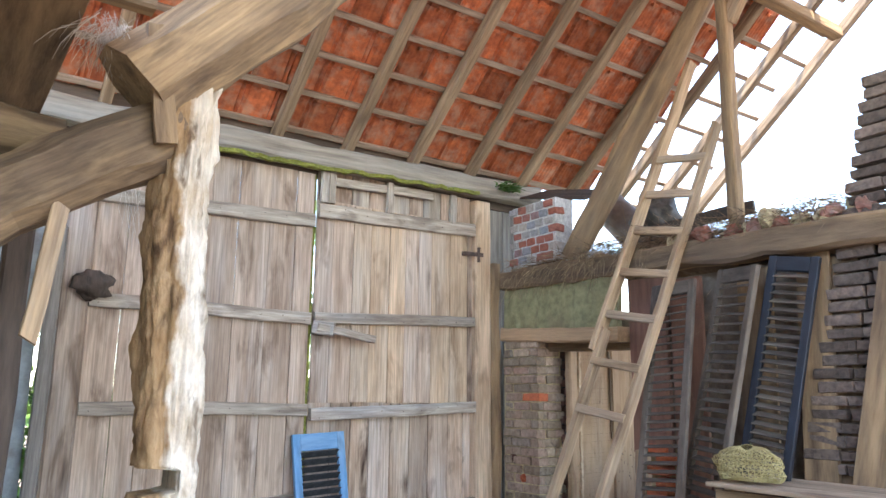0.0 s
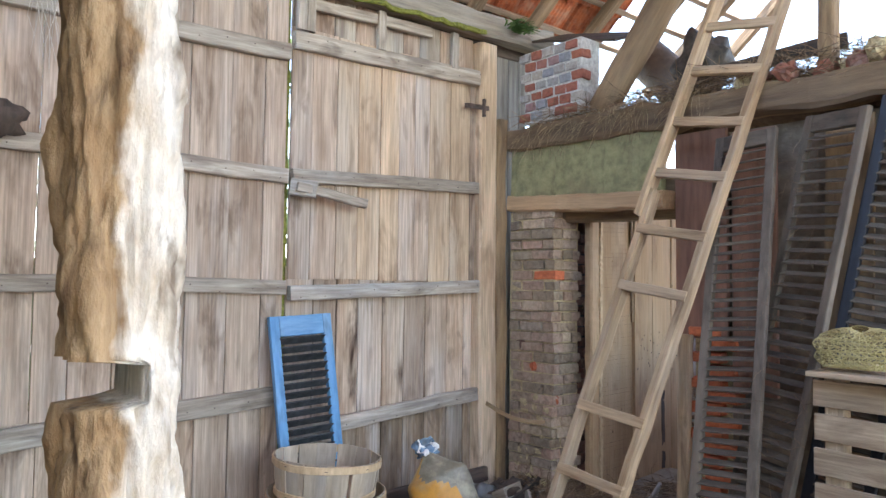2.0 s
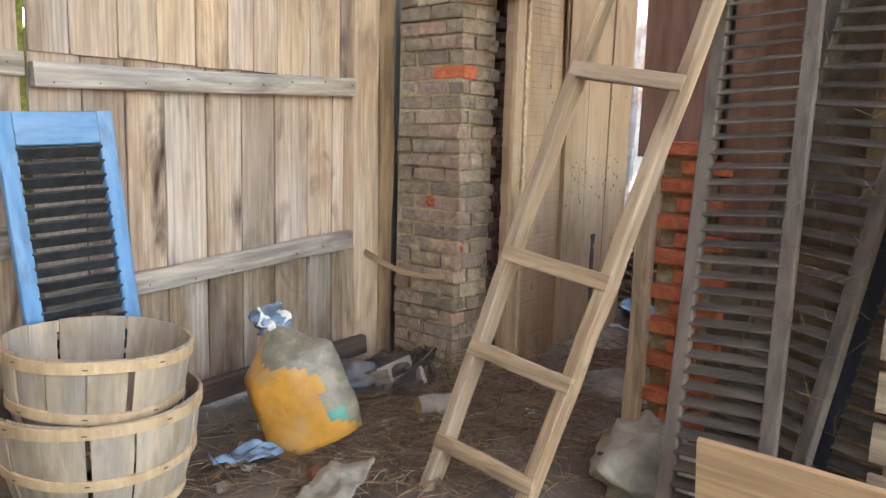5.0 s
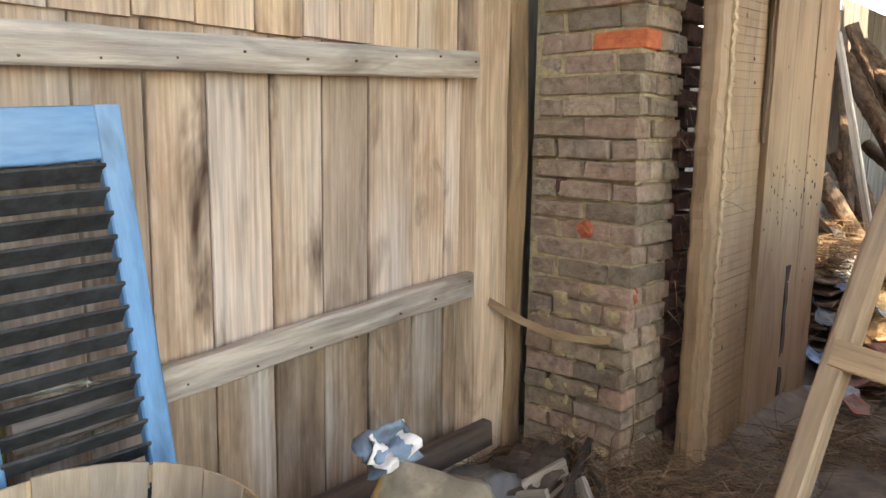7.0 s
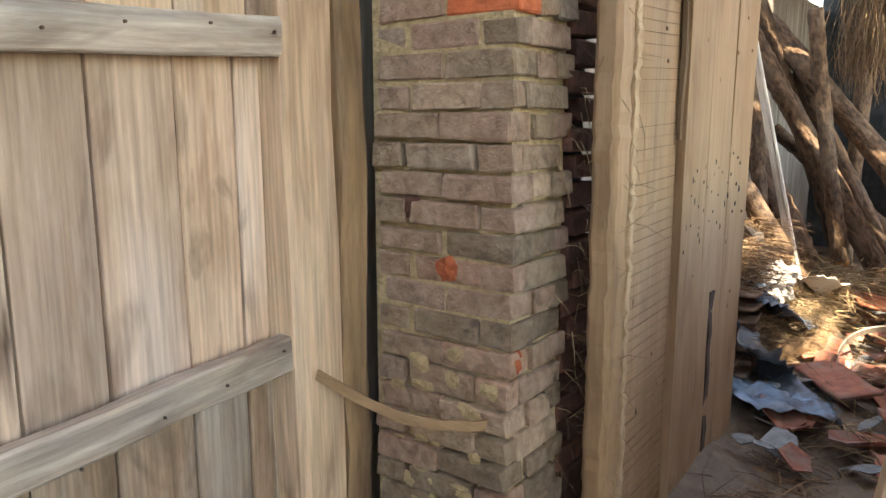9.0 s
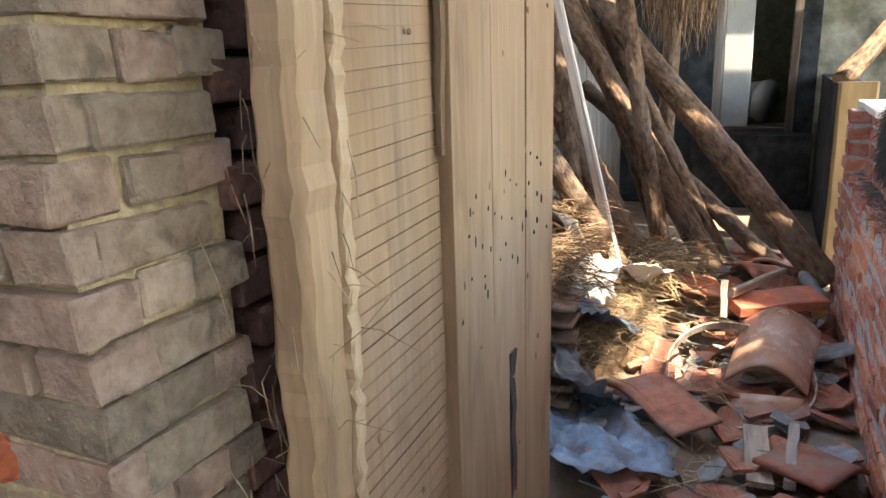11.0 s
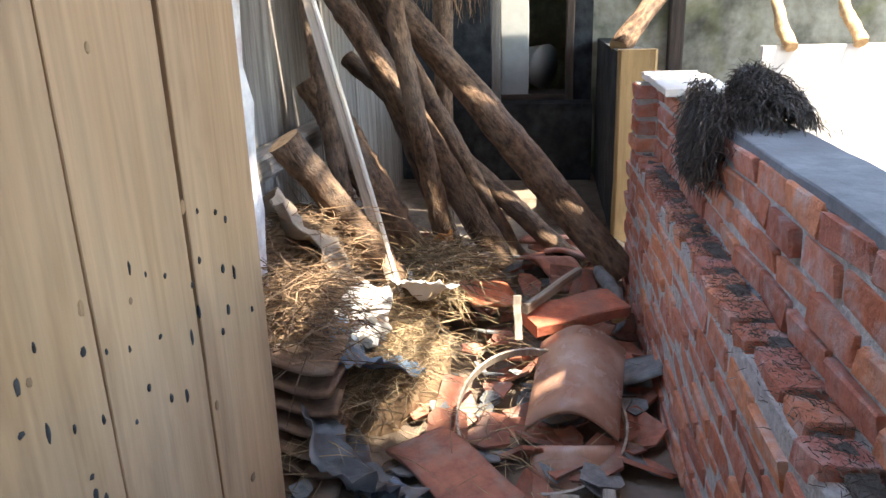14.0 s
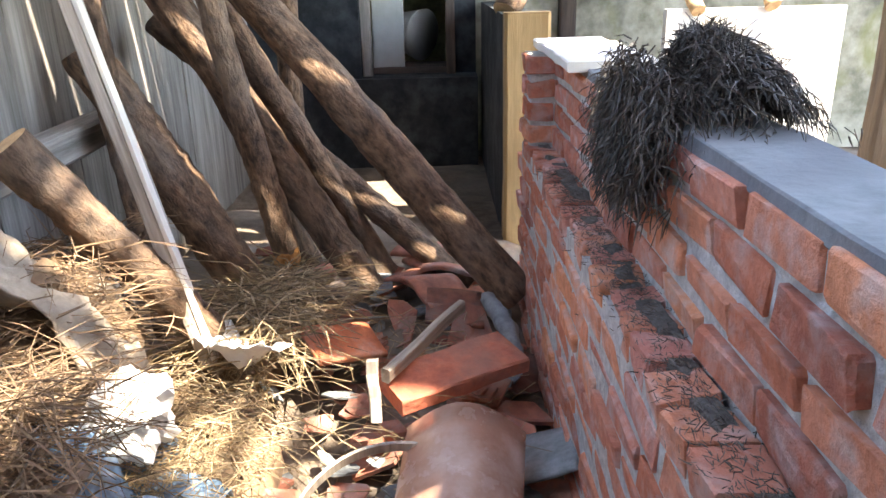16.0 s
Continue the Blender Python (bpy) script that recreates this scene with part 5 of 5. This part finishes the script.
def shard_mesh(mat, seed, w=0.16, d=0.2, t=0.014, curve=0.03):
    q = rng(seed)
    n = 7
    ang = np.linspace(0, 2 * math.pi, n, endpoint=False) + q.randn(n) * 0.25
    pts = [(math.cos(a) * w / 2 * (0.8 + 0.5 * q.rand()), math.sin(a) * d / 2 * (0.8 + 0.5 * q.rand())) for a in ang]
    verts = [(x, y, curve * (x / w) ** 2 * 4) for x, y in pts] + [(x * 0.97, y * 0.97, curve * (x / w) ** 2 * 4 - t) for x, y in pts]
    verts += [(0, 0, 0), (0, 0, -t)]
    faces = []
    for i in range(n):
        j = (i + 1) % n
        faces += [(i, j, 2 * n), (n + j, n + i, 2 * n + 1), (j, i, n + i, n + j)]
    return mesh("shard", verts, faces, M[mat])


CLAY_SHARDS = [shard_mesh("clay_old", 300 + i, 0.13 + 0.02 * i, 0.19, 0.014, 0.025) for i in range(5)]
SLATE_SHARDS = [shard_mesh("slate", 320 + i, 0.12, 0.15, 0.007, 0.0) for i in range(4)]


def floor_z(x, y):
    return 0.06 + 0.10 * max(0, y - 4.2) * min(1, max(0, x - 4.6))


for i in range(230):
    x = 5.5 + 3.2 * r.rand()
    y = 3.73 + 1.15 * r.rand() ** 1.3
    if x < 6.0 and y > 4.5:
        continue
    slate = r.rand() < (0.62 if x < 6.9 else 0.3)
    me = (SLATE_SHARDS if slate else CLAY_SHARDS)[i % (4 if slate else 5)]
    s = 0.5 + 0.6 * r.rand()
    mm = Matrix.Translation((x, y, floor_z(x, y) + 0.015 + 0.05 * r.rand())) @ Euler((r.randn() * 0.28, r.randn() * 0.28, r.rand() * 6.3)).to_matrix().to_4x4() @ Matrix.Scale(s, 4)
    put("slate_shard" if slate else "tile_shard", me, mm, None, "grey broken slate shard in the rubble" if slate else "broken red clay tile shard in the rubble", "shard", "slate shards" if slate else "tile shards")


def curved_tile(name, m, w, l, arch, mat, label, thick=0.016, lip=0.0, category="roof tile", rolled=0.0):
    n, rows = 16, 6
    verts, faces = [], []
    for layer in (0, 1):
        for j in range(rows + 1):
            for i in range(n + 1):
                u, v = i / n - 0.5, j / rows - 0.5
                z = arch * math.cos(u * math.pi) + rolled * math.sin(u * 2 * math.pi) - thick * layer + (lip * max(0, v - 0.35))
                verts.append((u * w * (1 + 0.04 * v), v * l, z))
    k = (n + 1) * (rows + 1)
    for j in range(rows):
        for i in range(n):
            a = j * (n + 1) + i
            faces += [(a, a + 1, a + n + 2, a + n + 1), (k + a, k + a + n + 1, k + a + n + 2, k + a + 1)]
    rim = list(range(n + 1)) + [(j + 1) * (n + 1) + n for j in range(rows)] + [rows * (n + 1) + i for i in range(n - 1, -1, -1)] + [j * (n + 1) for j in range(rows - 1, 0, -1)]
    for a, b in zip(rim, rim[1:] + rim[:1]):
        faces.append((a, k + a, k + b, b))
    me = mesh(name, verts, faces, M[mat], True)
    return put(name, me, m, None, label, category)


def lie(x, y, z, turn, tilt_x=0, tilt_y=0):
    return Matrix.Translation((x, y, z)) @ Matrix.Rotation(radians(turn), 4, "Z") @ Matrix.Rotation(radians(tilt_x), 4, "X") @ Matrix.Rotation(radians(tilt_y), 4, "Y")


curved_tile("ridge_tile", lie(6.80, 3.97, 0.22, -97, 11, 0), 0.30, 0.46, 0.095, "glazed", "glossy brown half-round ridge tile on the rubble", rolled=0.0, category="ridge tile")
bar("clay_slab", (7.17, 4.15, 0.29), (7.38, 3.79, 0.30), 0.17, 0.05, "clay_slab", None, side=(0.86, 0.5, 0.12), n=8, wob=0.003, rough=0.02, label="thick red clay slab on top of the heap", category="roof tile")
curved_tile("roof_tile", lie(6.38, 4.35, 0.15, 38, -6, 3), 0.48, 0.20, 0.02, "clay_old", "pinkish red clay tile lying by the hoop", rolled=0.01)
curved_tile("roof_tile", lie(6.10, 3.85, 0.14, -30, 0, 12), 0.32, 0.22, 0.02, "clay_old", "dusty clay tile against the brick wall", rolled=0.01)
curved_tile("roof_tile", lie(7.55, 4.34, 0.26, 40, 14, -8), 0.22, 0.26, 0.03, "clay", "curved clay tile at the foot of the logs", rolled=0.01)
curved_tile("roof_tile", lie(6.50, 3.99, 0.08, -85, 58, 0), 0.26, 0.17, 0.02, "glazed", "brown tile standing on edge under the ridge tile", rolled=0.01)
curved_tile("roof_tile", lie(7.05, 3.78, 0.14, 70, 0, 35), 0.34, 0.22, 0.02, "slate", "grey tile leaning against the brick wall", rolled=0.01)
for i in range(7):
    curved_tile("stacked_tile", lie(6.42 + 0.01 * i, 4.84, 0.10 + 0.062 * i, 95 + 3 * math.sin(i * 2.1), 4, 2), 0.30, 0.30, 0.03, "clay_dusty", "dusty curved clay tile in a stack", rolled=0.02)
for i in range(6):
    curved_tile("fallen_tile", lie(8.0 + 0.12 * i, 3.95 + 0.06 * (i % 3), 0.17 + 0.02 * (i % 2), 30 * i, 8, -6), 0.26, 0.22, 0.015, "clay_old", "fallen red clay tile in the rubble", rolled=0.01)

# hoops of a broken barrel
def hoop(m, rad, label):
    verts, faces = [], []
    k = 48
    for j in range(k):
        a = 2 * math.pi * j / k
        for dr, dz in ((-0.004, -0.016), (0.004, -0.016), (0.004, 0.016), (-0.004, 0.016)):
            verts.append(((rad + dr) * math.cos(a), (rad + dr) * 0.93 * math.sin(a), dz + 0.01 * math.sin(2 * a)))
    for j in range(k):
        for q in range(4):
            faces.append((j * 4 + q, (j + 1) % k * 4 + q, (j + 1) % k * 4 + (q + 1) % 4, j * 4 + (q + 1) % 4))
    put("barrel_hoop", mesh("barrel_hoop", verts, faces, M["rail"]), m, None, label, "hoop")


hoop(lie(6.67, 4.09, 0.17, 0, 4, -20), 0.295, "grey bent wooden hoop lying in the rubble")
bar("batten_piece", (7.154, 4.156, 0.35), (7.627, 3.934, 0.34), 0.04, 0.025, "rail", None, side=(0, 0, 1), label="short grey batten on the rubble", category="batten")
bar("batten_piece", (7.08, 4.18, 0.26), (7.12, 4.185, 0.42), 0.035, 0.03, "rail", None, label="short grey batten on the rubble", category="batten")
bar("batten_piece", (5.95, 4.00, 0.12), (6.32, 4.02, 0.13), 0.08, 0.02, "rail", None, side=(0, 1, 0), label="short grey board lying on the slates", category="board")
bar("batten_piece", (5.95, 3.92, 0.14), (6.30, 3.90, 0.16), 0.035, 0.03, "rail", None, side=(0, 1, 0), label="short grey batten on the rubble", category="batten")
log("charred_log", (7.55, 4.52, 0.28), (7.95, 4.34, 0.26), 0.05, "dark_wood", None, label="short blackened log in the straw", category="log")
log("charred_log", (7.45, 3.78, 0.22), (7.85, 3.82, 0.26), 0.035, "slate", None, label="short grey log against the brick wall", category="log")

# sheets, sacks and paper
blob_sheet("plastic_sheet", lie(6.05, 4.50, 0.14, 20, 6, 6), 0.55, 0.42, "plastic", 21, 0.10, 0.003, label="crumpled pale blue plastic sheet on the floor", category="plastic sheet")
blob_sheet("plastic_sheet", lie(6.30, 4.60, 0.20, 60, 40, -15), 0.34, 0.36, "plastic_dark", 22, 0.12, 0.003, label="crumpled dark plastic sheet in the rubble", category="plastic sheet")
blob_sheet("plastic_sheet", lie(6.75, 4.72, 0.36, 60, 30, -15), 0.34, 0.40, "plastic", 23, 0.10, 0.003, label="crumpled pale plastic over the tile stack", category="plastic sheet")
blob_sheet("white_sheet", lie(7.30, 4.61, 0.36, 38, 22, 6), 0.36, 0.17, "paper", 24, 0.05, 0.003, curl=0.5, label="curled white cardboard lying on straw", category="cardboard")
lump("paper_ball", (6.84, 4.71, 0.45), (0.075, 0.075, 0.08), "paper", 25, 0.7, 16, smooth=False, label="crumpled white paper ball on the straw", category="paper")
blob_sheet("sacking", lie(7.02, 4.90, 0.60, 20, 55, 10), 0.36, 0.55, "tan_cloth", 26, 0.12, 0.005, label="stiff tan sacking draped over the heap", category="sacking")
blob_sheet("sacking", lie(7.15, 4.92, 0.40, -30, 70, 0), 0.22, 0.5, "tan_cloth", 27, 0.10, 0.005, label="stiff tan sacking draped over the heap", category="sacking")

# straw in the passage
def straw_bed(name, spots, n, mat, seed, label, width=0.0022, ln=(0.10, 0.22), lift=0.10):
    q = rng(seed)
    roots, ways, lens = [], [], []
    for i in range(n):
        cx, cy, cz, sx, sy = spots[int(q.rand() * len(spots))]
        dx, dy = q.randn() * sx, q.randn() * sy
        roots.append((cx + dx, min(5.2, cy + dy), max(0.05, cz + lift * q.rand() - 0.35 * (abs(dx) + abs(dy)) * 0.4)))
        ways.append((q.randn(), q.randn(), 0.13 * q.randn()))
        lens.append(ln[0] + (ln[1] - ln[0]) * q.rand())
    strands(name, roots, ways, lens, width, mat, seed, 0.25, label=label, category="straw", kind="stuff")


lump("straw_core", (6.98, 4.68, 0.10), (0.32, 0.24, 0.20), "hay", 40, 0.3, 14, label="heap of matted brown straw", category="straw heap", kind="stuff")
lump("straw_core", (7.62, 4.76, 0.12), (0.38, 0.22, 0.18), "hay", 41, 0.3, 14, label="heap of matted brown straw", category="straw heap", kind="stuff")
lump("straw_core", (7.05, 5.02, 0.30), (0.36, 0.20, 0.36), "hay", 42, 0.3, 14, label="heap of matted brown straw", category="straw heap", kind="stuff")
straw_bed("straw", [(6.95, 4.58, 0.26, 0.13, 0.08), (7.0, 4.72, 0.30, 0.16, 0.10), (6.78, 4.70, 0.24, 0.09, 0.06)], 1700, "straw", 51, "loose yellow straw over the rubble", 0.0014, (0.06, 0.16))
straw_bed("straw", [(7.6, 4.62, 0.32, 0.18, 0.10), (7.75, 4.58, 0.30, 0.16, 0.08)], 1500, "straw", 52, "long brown straw at the foot of the logs", 0.0024, (0.14, 0.32))
straw_bed("straw", [(7.1, 5.0, 0.56, 0.22, 0.10), (6.9, 5.0, 0.48, 0.15, 0.10), (6.55, 4.85, 0.52, 0.10, 0.10)], 2600, "hay", 53, "tangled brown hay against the wall", 0.0018, (0.1, 0.26), 0.2)
straw_bed("straw", [(6.5, 4.3, 0.12, 0.5, 0.2), (7.3, 4.1, 0.2, 0.5, 0.15), (5.9, 4.1, 0.08, 0.3, 0.2), (6.5, 4.75, 0.25, 0.2, 0.1)], 850, "straw", 54, "scattered straw over the rubble", 0.0016, (0.08, 0.26))
straw_bed("straw", [(3.9, 4.2, 0.03, 0.35, 0.3), (3.6, 4.5, 0.02, 0.4, 0.3), (4.2, 4.9, 0.05, 0.2, 0.2), (4.6, 4.2, 0.04, 0.3, 0.3), (5.0, 4.3, 0.08, 0.3, 0.2), (4.25, 4.62, 0.06, 0.15, 0.15)], 5200, "hay", 55, "brown hay trodden into the earth floor", 0.002, (0.08, 0.24), 0.04)
straw_bed("straw", [(3.0, 4.6, 0.02, 0.5, 0.4), (3.4, 3.9, 0.02, 0.4, 0.4)], 900, "straw", 56, "thin straw scattered on the earth floor", 0.0016, (0.06, 0.16), 0.02)
q = rng(57)
strands("shutter_straw", [(3.60 + 0.26 * z - 0.04, 2.75 + 0.5 * q.rand(), z) for z in q.rand(260) * 2.2 + 0.1], [(-0.2 + 0.2 * q.randn(), q.randn(), q.randn()) for _ in range(260)],
        [0.05 + 0.12 * q.rand() for _ in range(260)], 0.0009, "hay", 57, 0.4, label="straw and cobweb caught on the shutters", category="straw", kind="stuff")
# debris by the pier
for i in range(14):
    bar("debris_stick", (3.55 + 0.6 * q.rand(), 4.65 + 0.45 * q.rand(), 0.03 + 0.06 * q.rand()), (3.75 + 0.7 * q.rand(), 4.55 + 0.5 * q.rand(), 0.05 + 0.10 * q.rand()), 0.03 + 0.04 * q.rand(), 0.02, "dark_wood" if i % 3 else "rail", None, side=(0, 0, 1), n=4, label="dusty broken lath on the earth floor", category="lath", group="broken laths")
lump("dark_rag", (3.75, 4.95, 0.08), (0.16, 0.12, 0.08), "plastic_dark", 61, 0.5, 14, 0.5, label="crumpled black rag in the corner", category="rag")
lump("dark_rag", (4.02, 4.95, 0.06), (0.14, 0.12, 0.09), "dark_wood", 62, 0.6, 14, 0.5, label="crumpled black rag in the corner", category="rag")
bar("sill_board", (2.95, 5.20, 0.10), (4.05, 5.18, 0.16), 0.10, 0.05, "dark_wood", None, side=(0, 0, 1), n=8, label="dark rotten sill board below the gate", category="board")
lump("pebble", (3.04, 4.30, 0.05), (0.035, 0.035, 0.03), "clay_old", 63, 0.3, 10, label="small red brick lump on the floor", category="stone")
blob_sheet("plastic_sheet", lie(2.95, 4.62, 0.06, 70, 0, 0), 0.12, 0.26, "plastic", 64, 0.05, 0.003, label="shiny clear plastic scrap on the floor", category="plastic sheet")
log("tin_can", (3.74, 4.48, 0.07), (3.90, 4.40, 0.07), 0.05, "tan_cloth", None, n=4, bend=0, taper=1, rough=0.02, label="dusty rolled felt lying in the straw", category="roll")
bar("grey_board", (4.62, 4.20, 0.06), (4.98, 4.36, 0.08), 0.09, 0.02, "grey_wood", None, side=(0, 0, 1), n=3, label="grey board lying in the doorway", category="board")

# ---- far end: stalls, plaster wall and doorway ----
FAR = 11.2
far = thing("wall_far", Matrix.Translation((FAR, 3.5, 0)), "mouldy plastered wall with a dark doorway", "wall", kind="structure")
block("plaster", (FAR, -3.0, 0), (FAR + 0.25, 3.70, 3.0), "plaster", far)
# doorway parts take near-black, the enclosed end's shade given as colour
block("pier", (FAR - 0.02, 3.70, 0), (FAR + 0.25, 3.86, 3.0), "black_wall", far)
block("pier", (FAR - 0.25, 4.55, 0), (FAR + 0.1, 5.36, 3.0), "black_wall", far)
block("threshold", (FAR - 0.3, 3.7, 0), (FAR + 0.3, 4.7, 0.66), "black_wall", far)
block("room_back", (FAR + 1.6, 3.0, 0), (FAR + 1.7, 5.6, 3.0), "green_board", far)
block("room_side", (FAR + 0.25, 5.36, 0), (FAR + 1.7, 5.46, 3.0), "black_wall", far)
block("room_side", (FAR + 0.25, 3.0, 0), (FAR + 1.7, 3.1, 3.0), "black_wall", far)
# unseen ceilings, added to keep sun off the far wall and floor
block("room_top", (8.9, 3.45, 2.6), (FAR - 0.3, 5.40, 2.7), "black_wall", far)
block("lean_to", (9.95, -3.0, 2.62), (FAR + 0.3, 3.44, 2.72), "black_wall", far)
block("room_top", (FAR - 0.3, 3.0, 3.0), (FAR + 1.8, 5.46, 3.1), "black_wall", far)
bar("door_frame", (FAR - 0.05, 3.89, 0.66), (FAR - 0.05, 3.89, 3.0), 0.06, 0.07, "dark_wood", far)
bar("door_frame", (FAR - 0.10, 4.52, 0.66), (FAR - 0.10, 4.52, 3.0), 0.08, 0.08, "grey_wood", far)
white_door = thing("door_2", Matrix.Translation((FAR + 0.05, 4.46, 0.67)), "open cream-painted inner door in the dark doorway", "door", kind="structure")
bar("leaf", (FAR + 0.05, 4.36, 0.67), (FAR + 0.05, 4.36, 2.7), 0.04, 0.24, "cream", white_door, side=(1, 0, 0))
v, f = sweep(0.34, ring(0.20, 24), 8, 0.001, taper=0.55)
put("enamel_basin", mesh("enamel_basin", v, f, M["cream"], True), aim((FAR + 0.30, 4.10, 0.92), (FAR + 0.45, 4.30, 0.95)), None, "white enamel basin standing on edge in the doorway", "basin")
bar("basin_shelf", (FAR + 0.2, 3.9, 0.68), (FAR + 0.2, 4.5, 0.68), 0.05, 0.4, "dark_wood", None, side=(0, 0, 1), label="dark shelf inside the doorway", category="shelf")
stall = thing("stall_partition", Matrix.Translation((10.1, 3.55, 0)), "stall partition of dark boards with a yellow end", "partition")
bar("end_post", (9.10, 3.56, 0), (9.10, 3.56, 1.19), 0.12, 0.22, "yellow_wood", stall, n=6)
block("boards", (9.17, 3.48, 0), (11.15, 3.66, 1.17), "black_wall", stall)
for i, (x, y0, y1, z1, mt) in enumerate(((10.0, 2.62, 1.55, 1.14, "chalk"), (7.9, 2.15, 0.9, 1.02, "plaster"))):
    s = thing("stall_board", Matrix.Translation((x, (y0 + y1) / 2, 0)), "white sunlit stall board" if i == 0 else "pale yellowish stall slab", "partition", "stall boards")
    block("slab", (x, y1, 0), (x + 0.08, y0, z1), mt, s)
log("stall_pole", (9.95, 2.45, 1.14), (10.2, 2.52, 1.42), 0.045, "cut", None, label="rounded pole end standing on the stall board", category="pole", group="stall poles")
log("stall_pole", (9.95, 2.02, 1.14), (10.2, 2.06, 1.42), 0.045, "cut", None, label="rounded pole end standing on the stall board", category="pole", group="stall poles")
bar("stall_post", (8.75, 1.95, 0), (8.75, 1.95, 1.8), 0.12, 0.16, "oak", None, n=6, label="brown squared post beside the stalls", category="post")
bar("wall_stud", (11.15, 3.02, 0), (11.15, 3.02, 3.0), 0.10, 0.12, "dark_wood", None, label="dark upright stud on the plaster wall", category="stud")
log("crook", (9.6, 3.60, 1.17), (10.1, 3.15, 1.75), 0.07, "bark", None, n=12, label="crooked forked branch rising from the partition", category="branch")
strands("hanging_thatch", [(8.45 + 0.12 * q.randn(), 4.58 + 0.09 * q.randn(), 1.72 + 0.7 * q.rand()) for _ in range(1200)], [(0.2 * q.randn(), 0.2 * q.randn(), -1) for _ in range(1200)],
        [0.15 + 0.25 * q.rand() for _ in range(1200)], 0.0028, "hay", 58, 0.4, label="clump of brown thatch hanging from the loft", category="thatch", kind="stuff")

# ---- greenery outside, seen through the gaps ----
q = rng(91)
verts, faces = [], []
for i in range(6000):
    p = np.array((-1 + (5.6 if i % 3 == 0 else 14) * q.rand(), 6.2 + 0.8 * q.rand(), (3.3 if i % 3 == 0 else 1.7) * q.rand()))
    a, b = q.randn(3) * 0.05, q.randn(3) * 0.05
    k = len(verts)
    verts += [p - a, p + b, p + a, p - b]
    faces.append((k, k + 1, k + 2, k + 3))
put("hedge", mesh("hedge", verts, faces, M["leaf"]), Matrix(), None, "green garden hedge beyond the barn wall", "hedge", kind="stuff")

q = rng(101)
for i in range(90):
    x, y = 2.4 + 2.6 * q.rand(), 3.6 + 1.5 * q.rand()
    lump("clod", (x, y, 0.015), (0.012 + 0.02 * q.rand(), 0.012 + 0.02 * q.rand(), 0.01 + 0.012 * q.rand()), "earth" if i % 3 else "mortar", i + 200, 0.5, 5, smooth=False, label="small dry clod of earth and mortar", category="clod", group="clods on the floor")
for i in range(24):
    blob_sheet("dry_leaf", lie(2.8 + 2.0 * q.rand(), 3.9 + 1.2 * q.rand(), 0.045, 360 * q.rand(), 15 * q.randn(), 15 * q.randn()), 0.05, 0.035, "hay", 300 + i, 0.02, 0.001, 5, 5, 0.2, 0.5, label="curled dry brown leaf on the floor", category="leaf", group="dry leaves")
nail_v, nail_f = sweep(0.006, ring(0.0035, 8), 1, 0)
nail_mesh = mesh("nail", nail_v, nail_f, M["iron"])
for x0, x1, rows in ((1.0, 2.4, ((2.86, 2.90), (2.16, 2.14), (1.48, 1.47), (0.72, 0.84))), (2.55, 3.98, ((2.98, 3.03), (2.15, 2.21), (1.43, 1.50), (0.60, 0.715)))):
    for za, zb in rows:
        for k in range(9):
            x = x0 + (x1 - x0) * k / 8 + 0.01 * q.randn()
            z = za + (zb - za) * k / 8 + 0.014 * q.randn()
            put("nail", nail_mesh, aim((x, GATE - 0.060, z), (x, GATE - 0.5, z)), gate)

for i in range(26):
    x, z = 4.66 + 1.05 * q.rand(), 0.4 + 1.3 * q.rand()
    lump("knot", (x, 4.5985 if x > 5.02 else 4.6185, z), (0.004 + 0.005 * q.rand(), 0.002, 0.005 + 0.006 * q.rand()), "oak", i + 400, 0.3, 6, parent=panel)
strands("pier_hay", [(4.05 + 0.5 * q.rand(), 4.62 + 0.35 * q.rand(), 0.03 + 0.12 * q.rand()) for _ in range(500)], [(q.randn(), q.randn(), 0.5 * q.randn()) for _ in range(500)],
        [0.08 + 0.18 * q.rand() for _ in range(500)], 0.0016, "hay", 71, 0.3, label="tangled brown hay at the foot of the pier", category="hay", kind="stuff")
strands("gap_straw", [(4.57 + 0.04 * q.randn(), 4.68 + 0.05 * q.randn(), 0.3 + 1.3 * q.rand()) for _ in range(160)], [(q.randn() * 0.6 - 0.3, -0.6, q.randn() * 0.5) for _ in range(160)],
        [0.04 + 0.12 * q.rand() for _ in range(160)], 0.0012, "straw", 72, 0.5, label="straw caught between the pier and door", category="straw", kind="stuff")
